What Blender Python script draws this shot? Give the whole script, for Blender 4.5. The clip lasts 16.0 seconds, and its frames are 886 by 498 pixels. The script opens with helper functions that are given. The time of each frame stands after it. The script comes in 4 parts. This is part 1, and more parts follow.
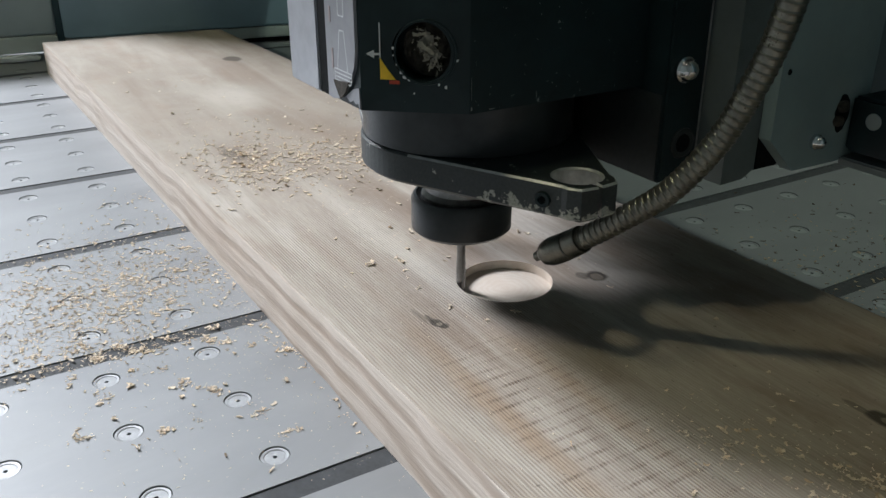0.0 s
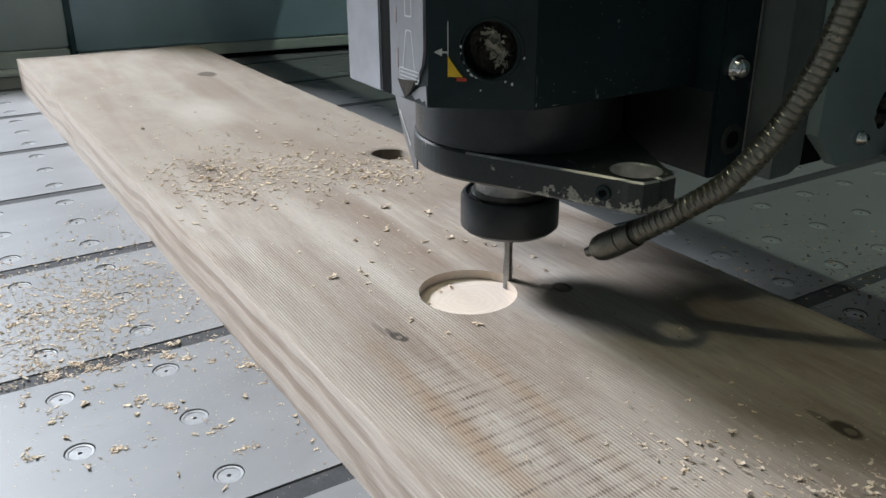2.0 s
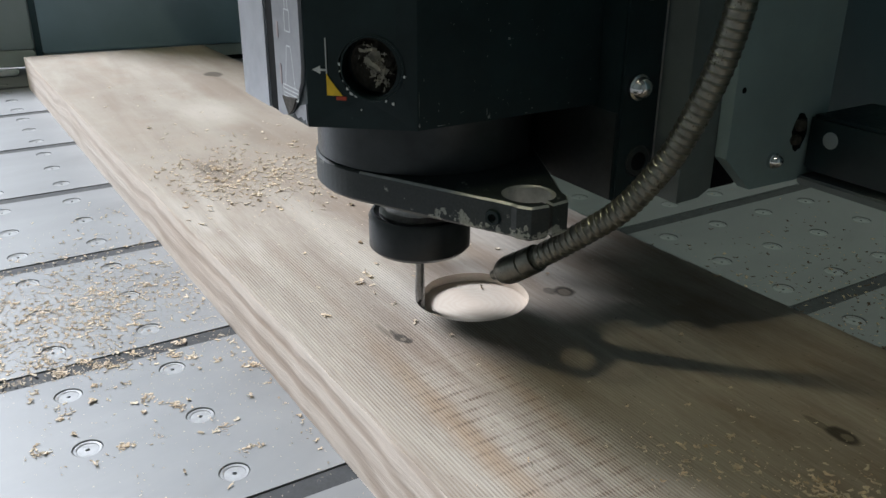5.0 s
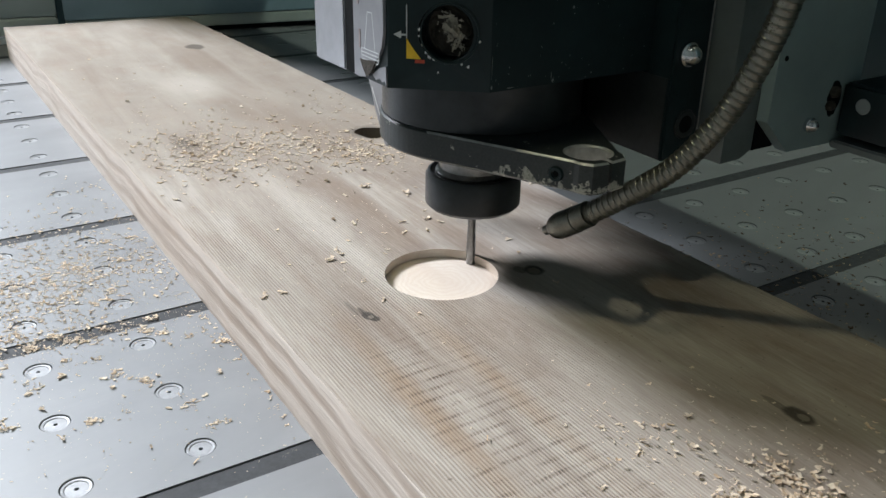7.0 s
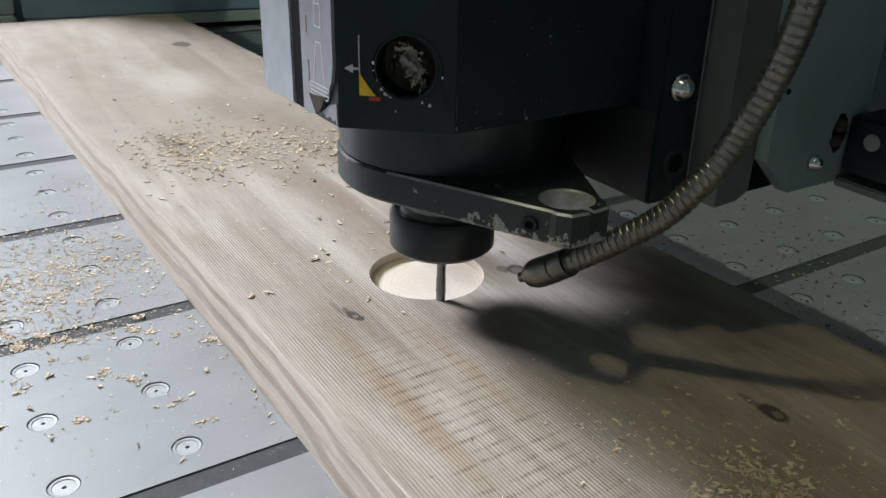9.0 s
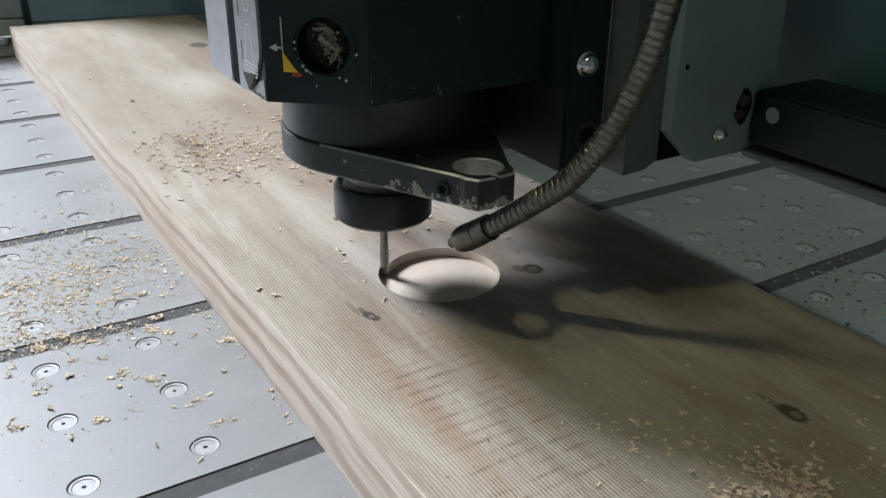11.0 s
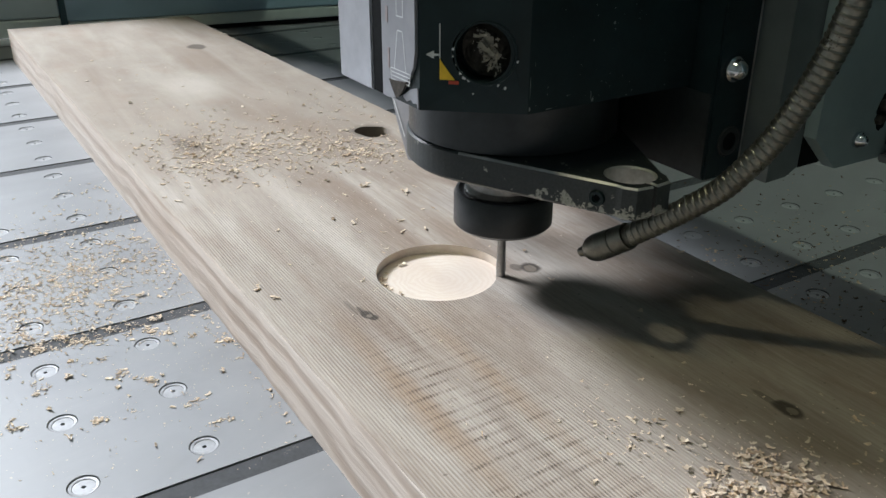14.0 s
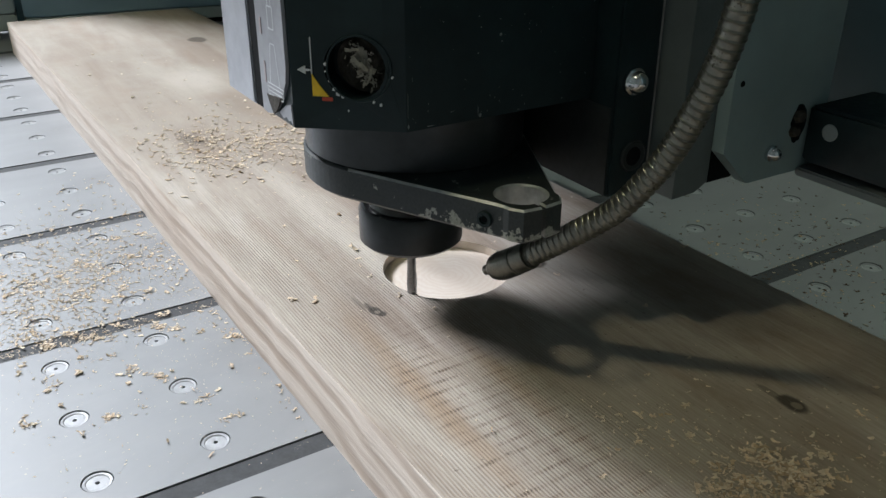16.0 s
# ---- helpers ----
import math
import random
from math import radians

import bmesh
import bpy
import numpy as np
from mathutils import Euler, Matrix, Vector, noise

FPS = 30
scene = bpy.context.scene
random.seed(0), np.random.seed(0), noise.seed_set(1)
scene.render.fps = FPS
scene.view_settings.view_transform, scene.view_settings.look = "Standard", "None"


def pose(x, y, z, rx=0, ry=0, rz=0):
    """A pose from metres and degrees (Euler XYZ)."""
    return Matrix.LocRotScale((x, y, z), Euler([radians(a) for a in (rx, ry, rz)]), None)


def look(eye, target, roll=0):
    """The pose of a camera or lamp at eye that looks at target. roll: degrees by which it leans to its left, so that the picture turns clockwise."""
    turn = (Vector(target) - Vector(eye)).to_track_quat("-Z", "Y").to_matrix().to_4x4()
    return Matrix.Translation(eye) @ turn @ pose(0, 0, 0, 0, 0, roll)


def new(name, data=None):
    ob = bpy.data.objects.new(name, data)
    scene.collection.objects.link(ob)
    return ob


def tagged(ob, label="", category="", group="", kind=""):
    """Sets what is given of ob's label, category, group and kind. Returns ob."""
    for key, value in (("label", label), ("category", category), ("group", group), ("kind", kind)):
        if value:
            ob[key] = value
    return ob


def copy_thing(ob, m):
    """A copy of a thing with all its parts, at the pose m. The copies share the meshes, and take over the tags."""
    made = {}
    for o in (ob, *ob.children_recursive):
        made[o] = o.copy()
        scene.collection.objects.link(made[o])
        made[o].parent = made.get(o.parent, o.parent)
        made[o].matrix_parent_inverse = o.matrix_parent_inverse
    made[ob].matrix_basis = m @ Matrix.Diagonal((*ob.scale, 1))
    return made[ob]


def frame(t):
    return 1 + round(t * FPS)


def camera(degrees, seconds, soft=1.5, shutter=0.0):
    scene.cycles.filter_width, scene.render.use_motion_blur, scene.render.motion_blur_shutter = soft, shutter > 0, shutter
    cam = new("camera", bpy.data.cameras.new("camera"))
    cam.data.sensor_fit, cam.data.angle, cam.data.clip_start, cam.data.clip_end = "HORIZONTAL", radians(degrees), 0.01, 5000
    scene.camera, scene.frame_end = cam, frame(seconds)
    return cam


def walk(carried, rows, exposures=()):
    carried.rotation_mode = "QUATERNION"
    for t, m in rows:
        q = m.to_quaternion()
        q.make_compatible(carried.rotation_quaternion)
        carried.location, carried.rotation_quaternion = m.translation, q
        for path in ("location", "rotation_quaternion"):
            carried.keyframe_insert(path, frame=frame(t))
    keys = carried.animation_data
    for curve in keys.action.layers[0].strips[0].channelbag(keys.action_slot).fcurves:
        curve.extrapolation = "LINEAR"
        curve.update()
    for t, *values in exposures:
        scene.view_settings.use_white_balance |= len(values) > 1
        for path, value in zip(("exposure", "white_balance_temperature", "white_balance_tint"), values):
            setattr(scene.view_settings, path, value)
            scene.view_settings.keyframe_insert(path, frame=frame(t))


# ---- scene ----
cam = camera(55.1, 16.0)
PATH = [
    (0, (-0.135, -0.272, 0.234), (0.799, 1.295, -0.586), -0.1),
    (0.5, (-0.129, -0.268, 0.229), (0.805, 1.308, -0.573), 0.2),
    (1, (-0.123, -0.271, 0.225), (0.828, 1.3, -0.567), 0.2),
    (1.5, (-0.121, -0.273, 0.226), (0.832, 1.3, -0.561), -0.2),
    (2, (-0.12, -0.275, 0.229), (0.841, 1.294, -0.555), -0.3),
    (2.5, (-0.121, -0.276, 0.23), (0.845, 1.292, -0.551), -0.1),
    (3, (-0.122, -0.276, 0.231), (0.843, 1.292, -0.55), -0.1),
    (3.5, (-0.123, -0.274, 0.23), (0.842, 1.294, -0.551), 0.3),
    (4, (-0.124, -0.276, 0.232), (0.84, 1.293, -0.549), 0.4),
    (6.5, (-0.118, -0.28, 0.233), (0.829, 1.287, -0.573), 0.3),
    (7, (-0.114, -0.284, 0.235), (0.848, 1.256, -0.604), 1.0),
    (7.5, (-0.115, -0.286, 0.238), (0.87, 1.236, -0.604), 1.5),
    (8, (-0.114, -0.288, 0.239), (0.87, 1.234, -0.604), 1.4),
    (8.5, (-0.115, -0.288, 0.239), (0.87, 1.234, -0.605), 1.3),
    (9, (-0.114, -0.289, 0.24), (0.867, 1.233, -0.61), 1.3),
    (11.5, (-0.113, -0.289, 0.241), (0.821, 1.259, -0.614), 0.2),
    (12, (-0.114, -0.289, 0.241), (0.813, 1.264, -0.612), 0.0),
    (12.5, (-0.113, -0.29, 0.241), (0.819, 1.262, -0.609), 0.1),
    (13, (-0.113, -0.29, 0.241), (0.829, 1.257, -0.607), 0.2),
    (13.5, (-0.114, -0.291, 0.242), (0.833, 1.252, -0.607), 0.2),
    (14, (-0.113, -0.291, 0.241), (0.833, 1.25, -0.613), 0.2),
    (14.5, (-0.114, -0.291, 0.242), (0.835, 1.245, -0.619), 0.2),
    (15, (-0.115, -0.289, 0.241), (0.834, 1.242, -0.628), 0.1),
    (15.5, (-0.115, -0.289, 0.241), (0.834, 1.238, -0.634), 0.2),
    (16, (-0.118, -0.29, 0.246), (0.828, 1.238, -0.632), 0.1),
]
walk(cam, [(t, look(eye, target, roll)) for t, eye, target, roll in PATH],
     [(0, -0.12), (2.5, -0.12), (4, -0.10), (6.5, 0.05), (7.5, -0.03), (9, -0.02), (11.5, 0.0), (12.5, 0.0), (14, -0.03), (16, 0.0)])

# ---- world, light ----
world = bpy.data.worlds.new("hall_air")
scene.world = world
world.use_nodes = True
sky = world.node_tree.nodes.new("ShaderNodeTexSky")
sky.sky_type, sky.sun_disc = "NISHITA", False
sky.sun_elevation, sky.sun_rotation = radians(40), radians(-30)
world.node_tree.links.new(sky.outputs[0], world.node_tree.nodes["Background"].inputs[0])
world.node_tree.nodes["Background"].inputs[1].default_value = 0.08


def area(name, m, sx, sy, watts, colour):
    lamp = bpy.data.lights.new(name, "AREA")
    lamp.shape, lamp.size, lamp.size_y, lamp.energy, lamp.color = "RECTANGLE", sx, sy, watts, colour
    ob = new(name, lamp)
    ob.matrix_world = m
    return ob


AIM = (0.10, 0.0, 0.04)
area("window_light", look((-2.08, 4.85, 4.15), AIM), 1.8, 1.4, 825, (0.90, 0.935, 1.0))
area("ceiling_and_fill_glow", look((-2.05, 0.05, 5.33), AIM), 0.36, 0.22, 35, (1.0, 0.95, 0.62))
area("ceiling_and_fill_glow", look((-2.75, 1.05, 5.33), AIM), 0.36, 0.22, 35, (1.0, 0.95, 0.62))
# Added fill lamp that brightens the table right of the board.
area("ceiling_and_fill_glow", look((1.95, -1.25, 5.33), (0.4, 0.0, 0.0)), 0.45, 0.20, 96, (0.86, 1.0, 0.82))


# ---- helpers for meshes and materials ----
def mesh_of(bm, name, material, smooth=False):
    me = bpy.data.meshes.new(name)
    bmesh.ops.recalc_face_normals(bm, faces=bm.faces)
    bm.to_mesh(me)
    bm.free()
    for m in material if isinstance(material, (list, tuple)) else [material]:
        me.materials.append(m)
    if smooth:
        me.polygons.foreach_set("use_smooth", [True] * len(me.polygons))
        me.set_sharp_from_angle(angle=radians(35))
    return me


def part(name, bm, material, parent, label="", smooth=False):
    ob = new(name, mesh_of(bm, name, material, smooth))
    ob.parent = parent
    if label:
        ob["label"] = label
    return ob


def thing(name, label, category, m=None, group="", kind=""):
    ob = new(name)
    ob.empty_display_size = 0.02
    if m is not None:
        ob.matrix_world = m
    return tagged(ob, label, category, group, kind)


def solo(name, bm, material, label, category, m=None, group="", kind="", smooth=False):
    ob = new(name, mesh_of(bm, name, material, smooth))
    if m is not None:
        ob.matrix_world = m
    return tagged(ob, label, category, group, kind)


def box(x0, x1, y0, y1, z0, z1, bevel=0.0, bm=None):
    one = bmesh.new()
    bmesh.ops.create_cube(one, size=1.0)
    for v in one.verts:
        v.co = Vector(((x0 + x1) / 2 + v.co.x * (x1 - x0), (y0 + y1) / 2 + v.co.y * (y1 - y0), (z0 + z1) / 2 + v.co.z * (z1 - z0)))
    if bevel:
        bmesh.ops.bevel(one, geom=one.edges[:], offset=bevel, segments=2, affect="EDGES")
    return join(bm, one)


def join(bm, one):
    if bm is None:
        return one
    tmp = bpy.data.meshes.new("tmp")
    one.to_mesh(tmp)
    one.free()
    bm.from_mesh(tmp)
    bpy.data.meshes.remove(tmp)
    return bm


def prism(outline, z0, z1, bevel=0.0, bm=None):
    """An upright prism on an outline of (x, y)."""
    one = bmesh.new()
    low = [one.verts.new((x, y, z0)) for x, y in outline]
    top = [one.verts.new((x, y, z1)) for x, y in outline]
    one.faces.new(low[::-1])
    one.faces.new(top)
    for i in range(len(low)):
        j = (i + 1) % len(low)
        one.faces.new((low[i], low[j], top[j], top[i]))
    if bevel:
        bmesh.ops.recalc_face_normals(one, faces=one.faces)
        bmesh.ops.bevel(one, geom=one.edges[:], offset=bevel, segments=2, affect="EDGES")
    return join(bm, one)


def lathe(profile, seg=48, bm=None, m=None):
    """A turned body from rows of (radius, height); radius 0 closes it."""
    one = bmesh.new()
    rings = []
    for r, z in profile:
        if r <= 1e-6:
            rings.append([one.verts.new((0, 0, z))])
        else:
            rings.append([one.verts.new((r * math.cos(2 * math.pi * k / seg), r * math.sin(2 * math.pi * k / seg), z)) for k in range(seg)])
    for a, b in zip(rings, rings[1:]):
        for k in range(seg):
            n = (k + 1) % seg
            if len(a) == 1 and len(b) > 1:
                one.faces.new((a[0], b[n], b[k]))
            elif len(b) == 1 and len(a) > 1:
                one.faces.new((a[k], a[n], b[0]))
            elif len(a) > 1:
                one.faces.new((a[k], a[n], b[n], b[k]))
    if m is not None:
        one.transform(m)
    return join(bm, one)


def facing(x, y, z, nx, ny, nz=0.0):
    """A frame at a place whose z axis points along a normal."""
    return Matrix.Translation((x, y, z)) @ Vector((nx, ny, nz)).to_track_quat("Z", "Y").to_matrix().to_4x4()


def shaving(bm, rng, x, y, z, size, mat=0):
    """One thin bent shaving, with its own thickness."""
    L, W, T = size * rng.uniform(0.45, 1.15), size * rng.uniform(0.18, 0.60), size * 0.06
    a, tilt, curl = rng.uniform(0, 2 * math.pi), rng.uniform(-0.20, 0.20), rng.uniform(-0.1, 0.8) * size * 0.35
    ca, sa = math.cos(a), math.sin(a)
    rows = []
    for i, u in enumerate((-0.5, -0.1, 0.25, 0.5)):
        lift = curl * (u * u * 3) + tilt * L * (u + 0.5) * (1 if tilt > 0 else -1) * 0.6
        w = W * rng.uniform(0.25, 1.2)
        px = u * L
        off = W * rng.uniform(-0.35, 0.35)
        row = []
        for s, hh in ((-0.5, 0), (0.5, 0), (0.5, T), (-0.5, T)):
            lx, ly = px + rng.uniform(-0.1, 0.1) * W, s * w + off
            row.append(bm.verts.new((x + lx * ca - ly * sa, y + lx * sa + ly * ca, z + lift + hh + rng.uniform(0, T * 0.4))))
        rows.append(row)
    fs = [bm.faces.new(rows[0][::-1]), bm.faces.new(rows[-1])]
    for p, q in zip(rows, rows[1:]):
        for k in range(4):
            fs.append(bm.faces.new((p[k], p[(k + 1) % 4], q[(k + 1) % 4], q[k])))
    for f in fs:
        f.material_index = mat


class Nodes:
    """Short hand for a node material."""

    def __init__(self, name):
        self.mat = bpy.data.materials.new(name)
        self.mat.use_nodes = True
        self.tree = self.mat.node_tree
        self.bsdf = self.tree.nodes["Principled BSDF"]
        self.coords = self.tree.nodes.new("ShaderNodeTexCoord").outputs["Object"]

    def put(self, socket, value):
        if isinstance(value, bpy.types.NodeSocket):
            self.tree.links.new(value, socket)
        else:
            socket.default_value = value

    def scaled(self, sx, sy, sz, ox=0.0, oy=0.0, oz=0.0, source=None):
        n = self.tree.nodes.new("ShaderNodeMapping")
        self.put(n.inputs[0], source or self.coords)
        n.inputs["Location"].default_value = (ox, oy, oz)
        n.inputs["Scale"].default_value = (sx, sy, sz)
        return n.outputs[0]

    def noise(self, scale, detail=4.0, rough=0.55, vec=None, distort=0.0):
        n = self.tree.nodes.new("ShaderNodeTexNoise")
        self.put(n.inputs["Vector"], vec or self.coords)
        n.inputs["Scale"].default_value, n.inputs["Detail"].default_value = scale, detail
        n.inputs["Roughness"].default_value, n.inputs["Distortion"].default_value = rough, distort
        return n.outputs["Fac"]

    def wave(self, scale, vec=None, distort=0.0, kind="BANDS", axis="X", detail=2.0, dscale=1.0, profile="SIN"):
        n = self.tree.nodes.new("ShaderNodeTexWave")
        n.wave_type, n.wave_profile = kind, profile
        if kind == "BANDS":
            n.bands_direction = axis
        else:
            n.rings_direction = "Z"
        self.put(n.inputs["Vector"], vec or self.coords)
        n.inputs["Scale"].default_value, n.inputs["Distortion"].default_value = scale, distort
        n.inputs["Detail"].default_value, n.inputs["Detail Scale"].default_value = detail, dscale
        return n.outputs["Fac"]

    def ramp(self, fac, stops):
        n = self.tree.nodes.new("ShaderNodeValToRGB")
        self.put(n.inputs[0], fac)
        el = n.color_ramp.elements
        while len(el) < len(stops):
            el.new(0.5)
        for e, (p, c) in zip(el, stops):
            e.position = p
            e.color = (*c, 1) if isinstance(c, tuple) else (c, c, c, 1)
        return n.outputs[0]

    def mix(self, fac, a, b, blend="MIX"):
        n = self.tree.nodes.new("ShaderNodeMix")
        n.data_type, n.blend_type = "RGBA", blend
        self.put(n.inputs[0], fac)
        for s, v in ((6, a), (7, b)):
            self.put(n.inputs[s], (*v, 1) if isinstance(v, tuple) else v)
        return n.outputs[2]

    def math(self, op, a, b=0.0, clamp=False):
        n = self.tree.nodes.new("ShaderNodeMath")
        n.operation, n.use_clamp = op, clamp
        self.put(n.inputs[0], a)
        self.put(n.inputs[1], b)
        return n.outputs[0]

    def spot(self, x, y, rx, ry, wobble=None, soft=0.5):
        """1 inside an oval mark on the top, 0 outside."""
        v = self.scaled(1 / rx, 1 / ry, 0, -x / rx, -y / ry)
        n = self.tree.nodes.new("ShaderNodeVectorMath")
        n.operation = "LENGTH"
        self.put(n.inputs[0], v)
        d = n.outputs["Value"]
        if wobble is not None:
            d = self.math("ADD", d, self.math("MULTIPLY", self.math("SUBTRACT", wobble, 0.5), 0.9))
        r = self.tree.nodes.new("ShaderNodeMapRange")
        r.interpolation_type = "SMOOTHSTEP"
        self.put(r.inputs[0], d)
        r.inputs[1].default_value, r.inputs[2].default_value = 1 - soft, 1 + soft * 0.3
        r.inputs[3].default_value, r.inputs[4].default_value = 1.0, 0.0
        return r.outputs[0]

    def sep(self, axis):
        n = self.tree.nodes.new("ShaderNodeSeparateXYZ")
        self.put(n.inputs[0], self.coords)
        return n.outputs[axis]

    def span(self, value, a, b):
        r = self.tree.nodes.new("ShaderNodeMapRange")
        r.interpolation_type = "SMOOTHSTEP"
        self.put(r.inputs[0], value)
        r.inputs[1].default_value, r.inputs[2].default_value = a, b
        return r.outputs[0]

    def bump(self, height, strength=0.3, distance=0.001, normal=None):
        n = self.tree.nodes.new("ShaderNodeBump")
        n.inputs["Strength"].default_value, n.inputs["Distance"].default_value = strength, distance
        self.put(n.inputs["Height"], height)
        if normal is not None:
            self.put(n.inputs["Normal"], normal)
        return n.outputs[0]

    def done(self, colour, rough=0.5, metal=0.0, normal=None, **more):
        self.put(self.bsdf.inputs["Base Color"], (*colour, 1) if isinstance(colour, tuple) else colour)
        self.put(self.bsdf.inputs["Roughness"], rough)
        self.put(self.bsdf.inputs["Metallic"], metal)
        if normal is not None:
            self.put(self.bsdf.inputs["Normal"], normal)
        for key, value in more.items():
            self.put(self.bsdf.inputs[key.replace("_", " ")], value)
        return self.mat


# ---- materials ----
def weathered_pine():
    n = Nodes("weathered_pine")
    wob = n.noise(90, 4)
    broad = n.noise(30, 4, 0.55, n.scaled(1, 0.17, 1), 0.9)
    patch = n.noise(26, 4, 0.6, n.scaled(1, 0.4, 1), 0.5)
    streak = n.noise(85, 5, 0.6, n.scaled(1, 0.03, 1), 0.3)
    grain = n.noise(420, 3, 0.6, n.scaled(1, 0.02, 1))
    cloud = n.noise(13, 5, 0.6)
    dust = n.noise(38, 5, 0.65)
    base = n.ramp(broad, [(0.32, (0.255, 0.198, 0.160)), (0.44, (0.345, 0.288, 0.245)), (0.56, (0.44, 0.388, 0.340)), (0.68, (0.55, 0.508, 0.465))])
    far = n.span(n.sep("Y"), 0.16, 0.36)
    near = n.math("SUBTRACT", 1.0, n.math("MULTIPLY", far, 0.80))
    base = n.mix(n.math("MULTIPLY", far, 0.66), base, (0.325, 0.283, 0.240))
    base = n.mix(n.math("MULTIPLY", n.math("MULTIPLY", n.ramp(streak, [(0.36, 1.0), (0.58, 0.0)]), 0.16), near), base, (0.20, 0.15, 0.115))
    base = n.mix(n.math("MULTIPLY", n.ramp(patch, [(0.50, 0.0), (0.68, 1.0)]), 0.42), base, (0.325, 0.245, 0.188))
    base = n.mix(n.math("MULTIPLY", n.math("MULTIPLY", n.ramp(grain, [(0.40, 1.0), (0.62, 0.0)]), 0.20), near), base, (0.15, 0.11, 0.08))
    base = n.mix(n.math("MULTIPLY", n.ramp(cloud, [(0.46, 0.0), (0.66, 1.0)]), 0.42), base, (0.385, 0.350, 0.310))
    base = n.mix(n.math("MULTIPLY", n.ramp(dust, [(0.45, 0.0), (0.75, 1.0)]), 0.22), base, (0.50, 0.45, 0.385))
    ridges = n.wave(205, n.scaled(1, 0.018, 1), 2.6, axis="X", detail=3.0, dscale=0.7)
    ridged = n.math("MULTIPLY", n.span(n.sep("X"), 0.135, 0.070), n.span(n.sep("Y"), 0.27, 0.12))
    rmask = n.math("MULTIPLY", n.math("MULTIPLY", ridges, ridged), n.ramp(n.noise(30, 3, 0.6, n.scaled(1, 0.3, 1)), [(0.3, 0.25), (0.6, 1.0)]))
    base = n.mix(n.math("MULTIPLY", rmask, 0.32), base, (0.66, 0.615, 0.575))
    gaps = n.math("MULTIPLY", n.math("MULTIPLY", n.ramp(ridges, [(0.05, 1.0), (0.40, 0.0)]), ridged), n.ramp(n.noise(60, 3, 0.6, n.scaled(1, 0.25, 1)), [(0.35, 0.2), (0.65, 1.0)]))
    base = n.mix(n.math("MULTIPLY", gaps, 0.27), base, (0.20, 0.15, 0.115))
    for x, y, rx, ry, a in ((0.066, 0.17, 0.011, 0.13, 0.6), (0.098, 0.505, 0.028, 0.065, 0.6), (0.068, 0.07, 0.012, 0.06, 0.35), (0.105, -0.06, 0.018, 0.05, 0.35), (0.076, 0.510, 0.020, 0.12, 0.14), (0.085, 0.735, 0.020, 0.11, 0.16), (0.045, 0.20, 0.010, 0.08, 0.3), (0.14, 0.42, 0.02, 0.06, 0.3)):
        base = n.mix(n.math("MULTIPLY", n.spot(x, y, rx, ry, cloud, 0.9), a), base, (0.56, 0.52, 0.47))
    for x, y, rx, ry, a in ((0.100, 0.19, 0.018, 0.11, 0.55), (0.130, 0.36, 0.030, 0.13, 0.42), (0.092, 0.10, 0.014, 0.05, 0.45), (0.135, 0.60, 0.025, 0.12, 0.36), (0.020, 0.62, 0.022, 0.22, 0.22), (0.05, 0.33, 0.02, 0.05, 0.30), (0.125, 0.07, 0.02, 0.08, 0.35), (0.030, 0.08, 0.006, 0.20, 0.35), (0.054, 0.02, 0.006, 0.12, 0.3), (0.078, 0.005, 0.010, 0.06, 0.3)):
        base = n.mix(n.math("MULTIPLY", n.spot(x, y, rx, ry, cloud, 0.9), a), base, (0.235, 0.17, 0.125))
    lines = n.wave(47, n.scaled(0.13, 1, 1), 0.9, axis="Y", detail=2.0, dscale=2.0)
    lines = n.ramp(lines, [(0.70, 0.0), (0.93, 1.0)])
    where = n.math("MULTIPLY", n.math("MULTIPLY", n.span(n.sep("X"), 0.014, 0.030), n.span(n.sep("X"), 0.085, 0.058)), n.math("MULTIPLY", n.span(n.sep("Y"), 0.035, -0.03), n.span(n.sep("Y"), -0.20, -0.11)))
    broken = n.ramp(n.noise(75, 4, 0.7, n.scaled(1.1, 1.2, 1)), [(0.38, 0.0), (0.66, 1.0)])
    dotted = n.math("SUBTRACT", 1.0, n.math("MULTIPLY", ridges, 0.85))
    scores = n.math("MULTIPLY", n.math("MULTIPLY", n.math("MULTIPLY", lines, where), broken), dotted)
    brown = n.math("MAXIMUM", n.spot(0.027, -0.055, 0.009, 0.085, cloud, 0.9), n.math("MULTIPLY", n.spot(0.063, -0.045, 0.008, 0.085, cloud, 0.9), 0.75))
    base = n.mix(n.math("MULTIPLY", brown, 0.55), base, (0.30, 0.185, 0.10))
    base = n.mix(n.math("MULTIPLY", scores, 0.95), base, (0.13, 0.085, 0.055))
    for x, y, rx, ry, a in ((0.0415, 0.0300, 0.0030, 0.0050, 0.95), (0.0430, 0.0262, 0.0026, 0.0030, 0.95), (0.0408, 0.0350, 0.0014, 0.0050, 0.7), (0.139, 0.030, 0.0058, 0.0066, 0.95), (0.133, 0.0345, 0.0035, 0.0050, 0.6), (0.151, -0.125, 0.0050, 0.0072, 0.95), (0.150, -0.114, 0.0022, 0.007, 0.5), (0.152, 0.670, 0.011, 0.016, 0.7), (0.043, 0.332, 0.010, 0.018, 0.45), (0.038, 0.041, 0.0014, 0.009, 0.4), (0.176, 0.29, 0.017, 0.020, 0.5)):
        base = n.mix(n.math("MULTIPLY", n.spot(x, y, rx, ry, wob, 0.35), a), base, (0.042, 0.034, 0.028))
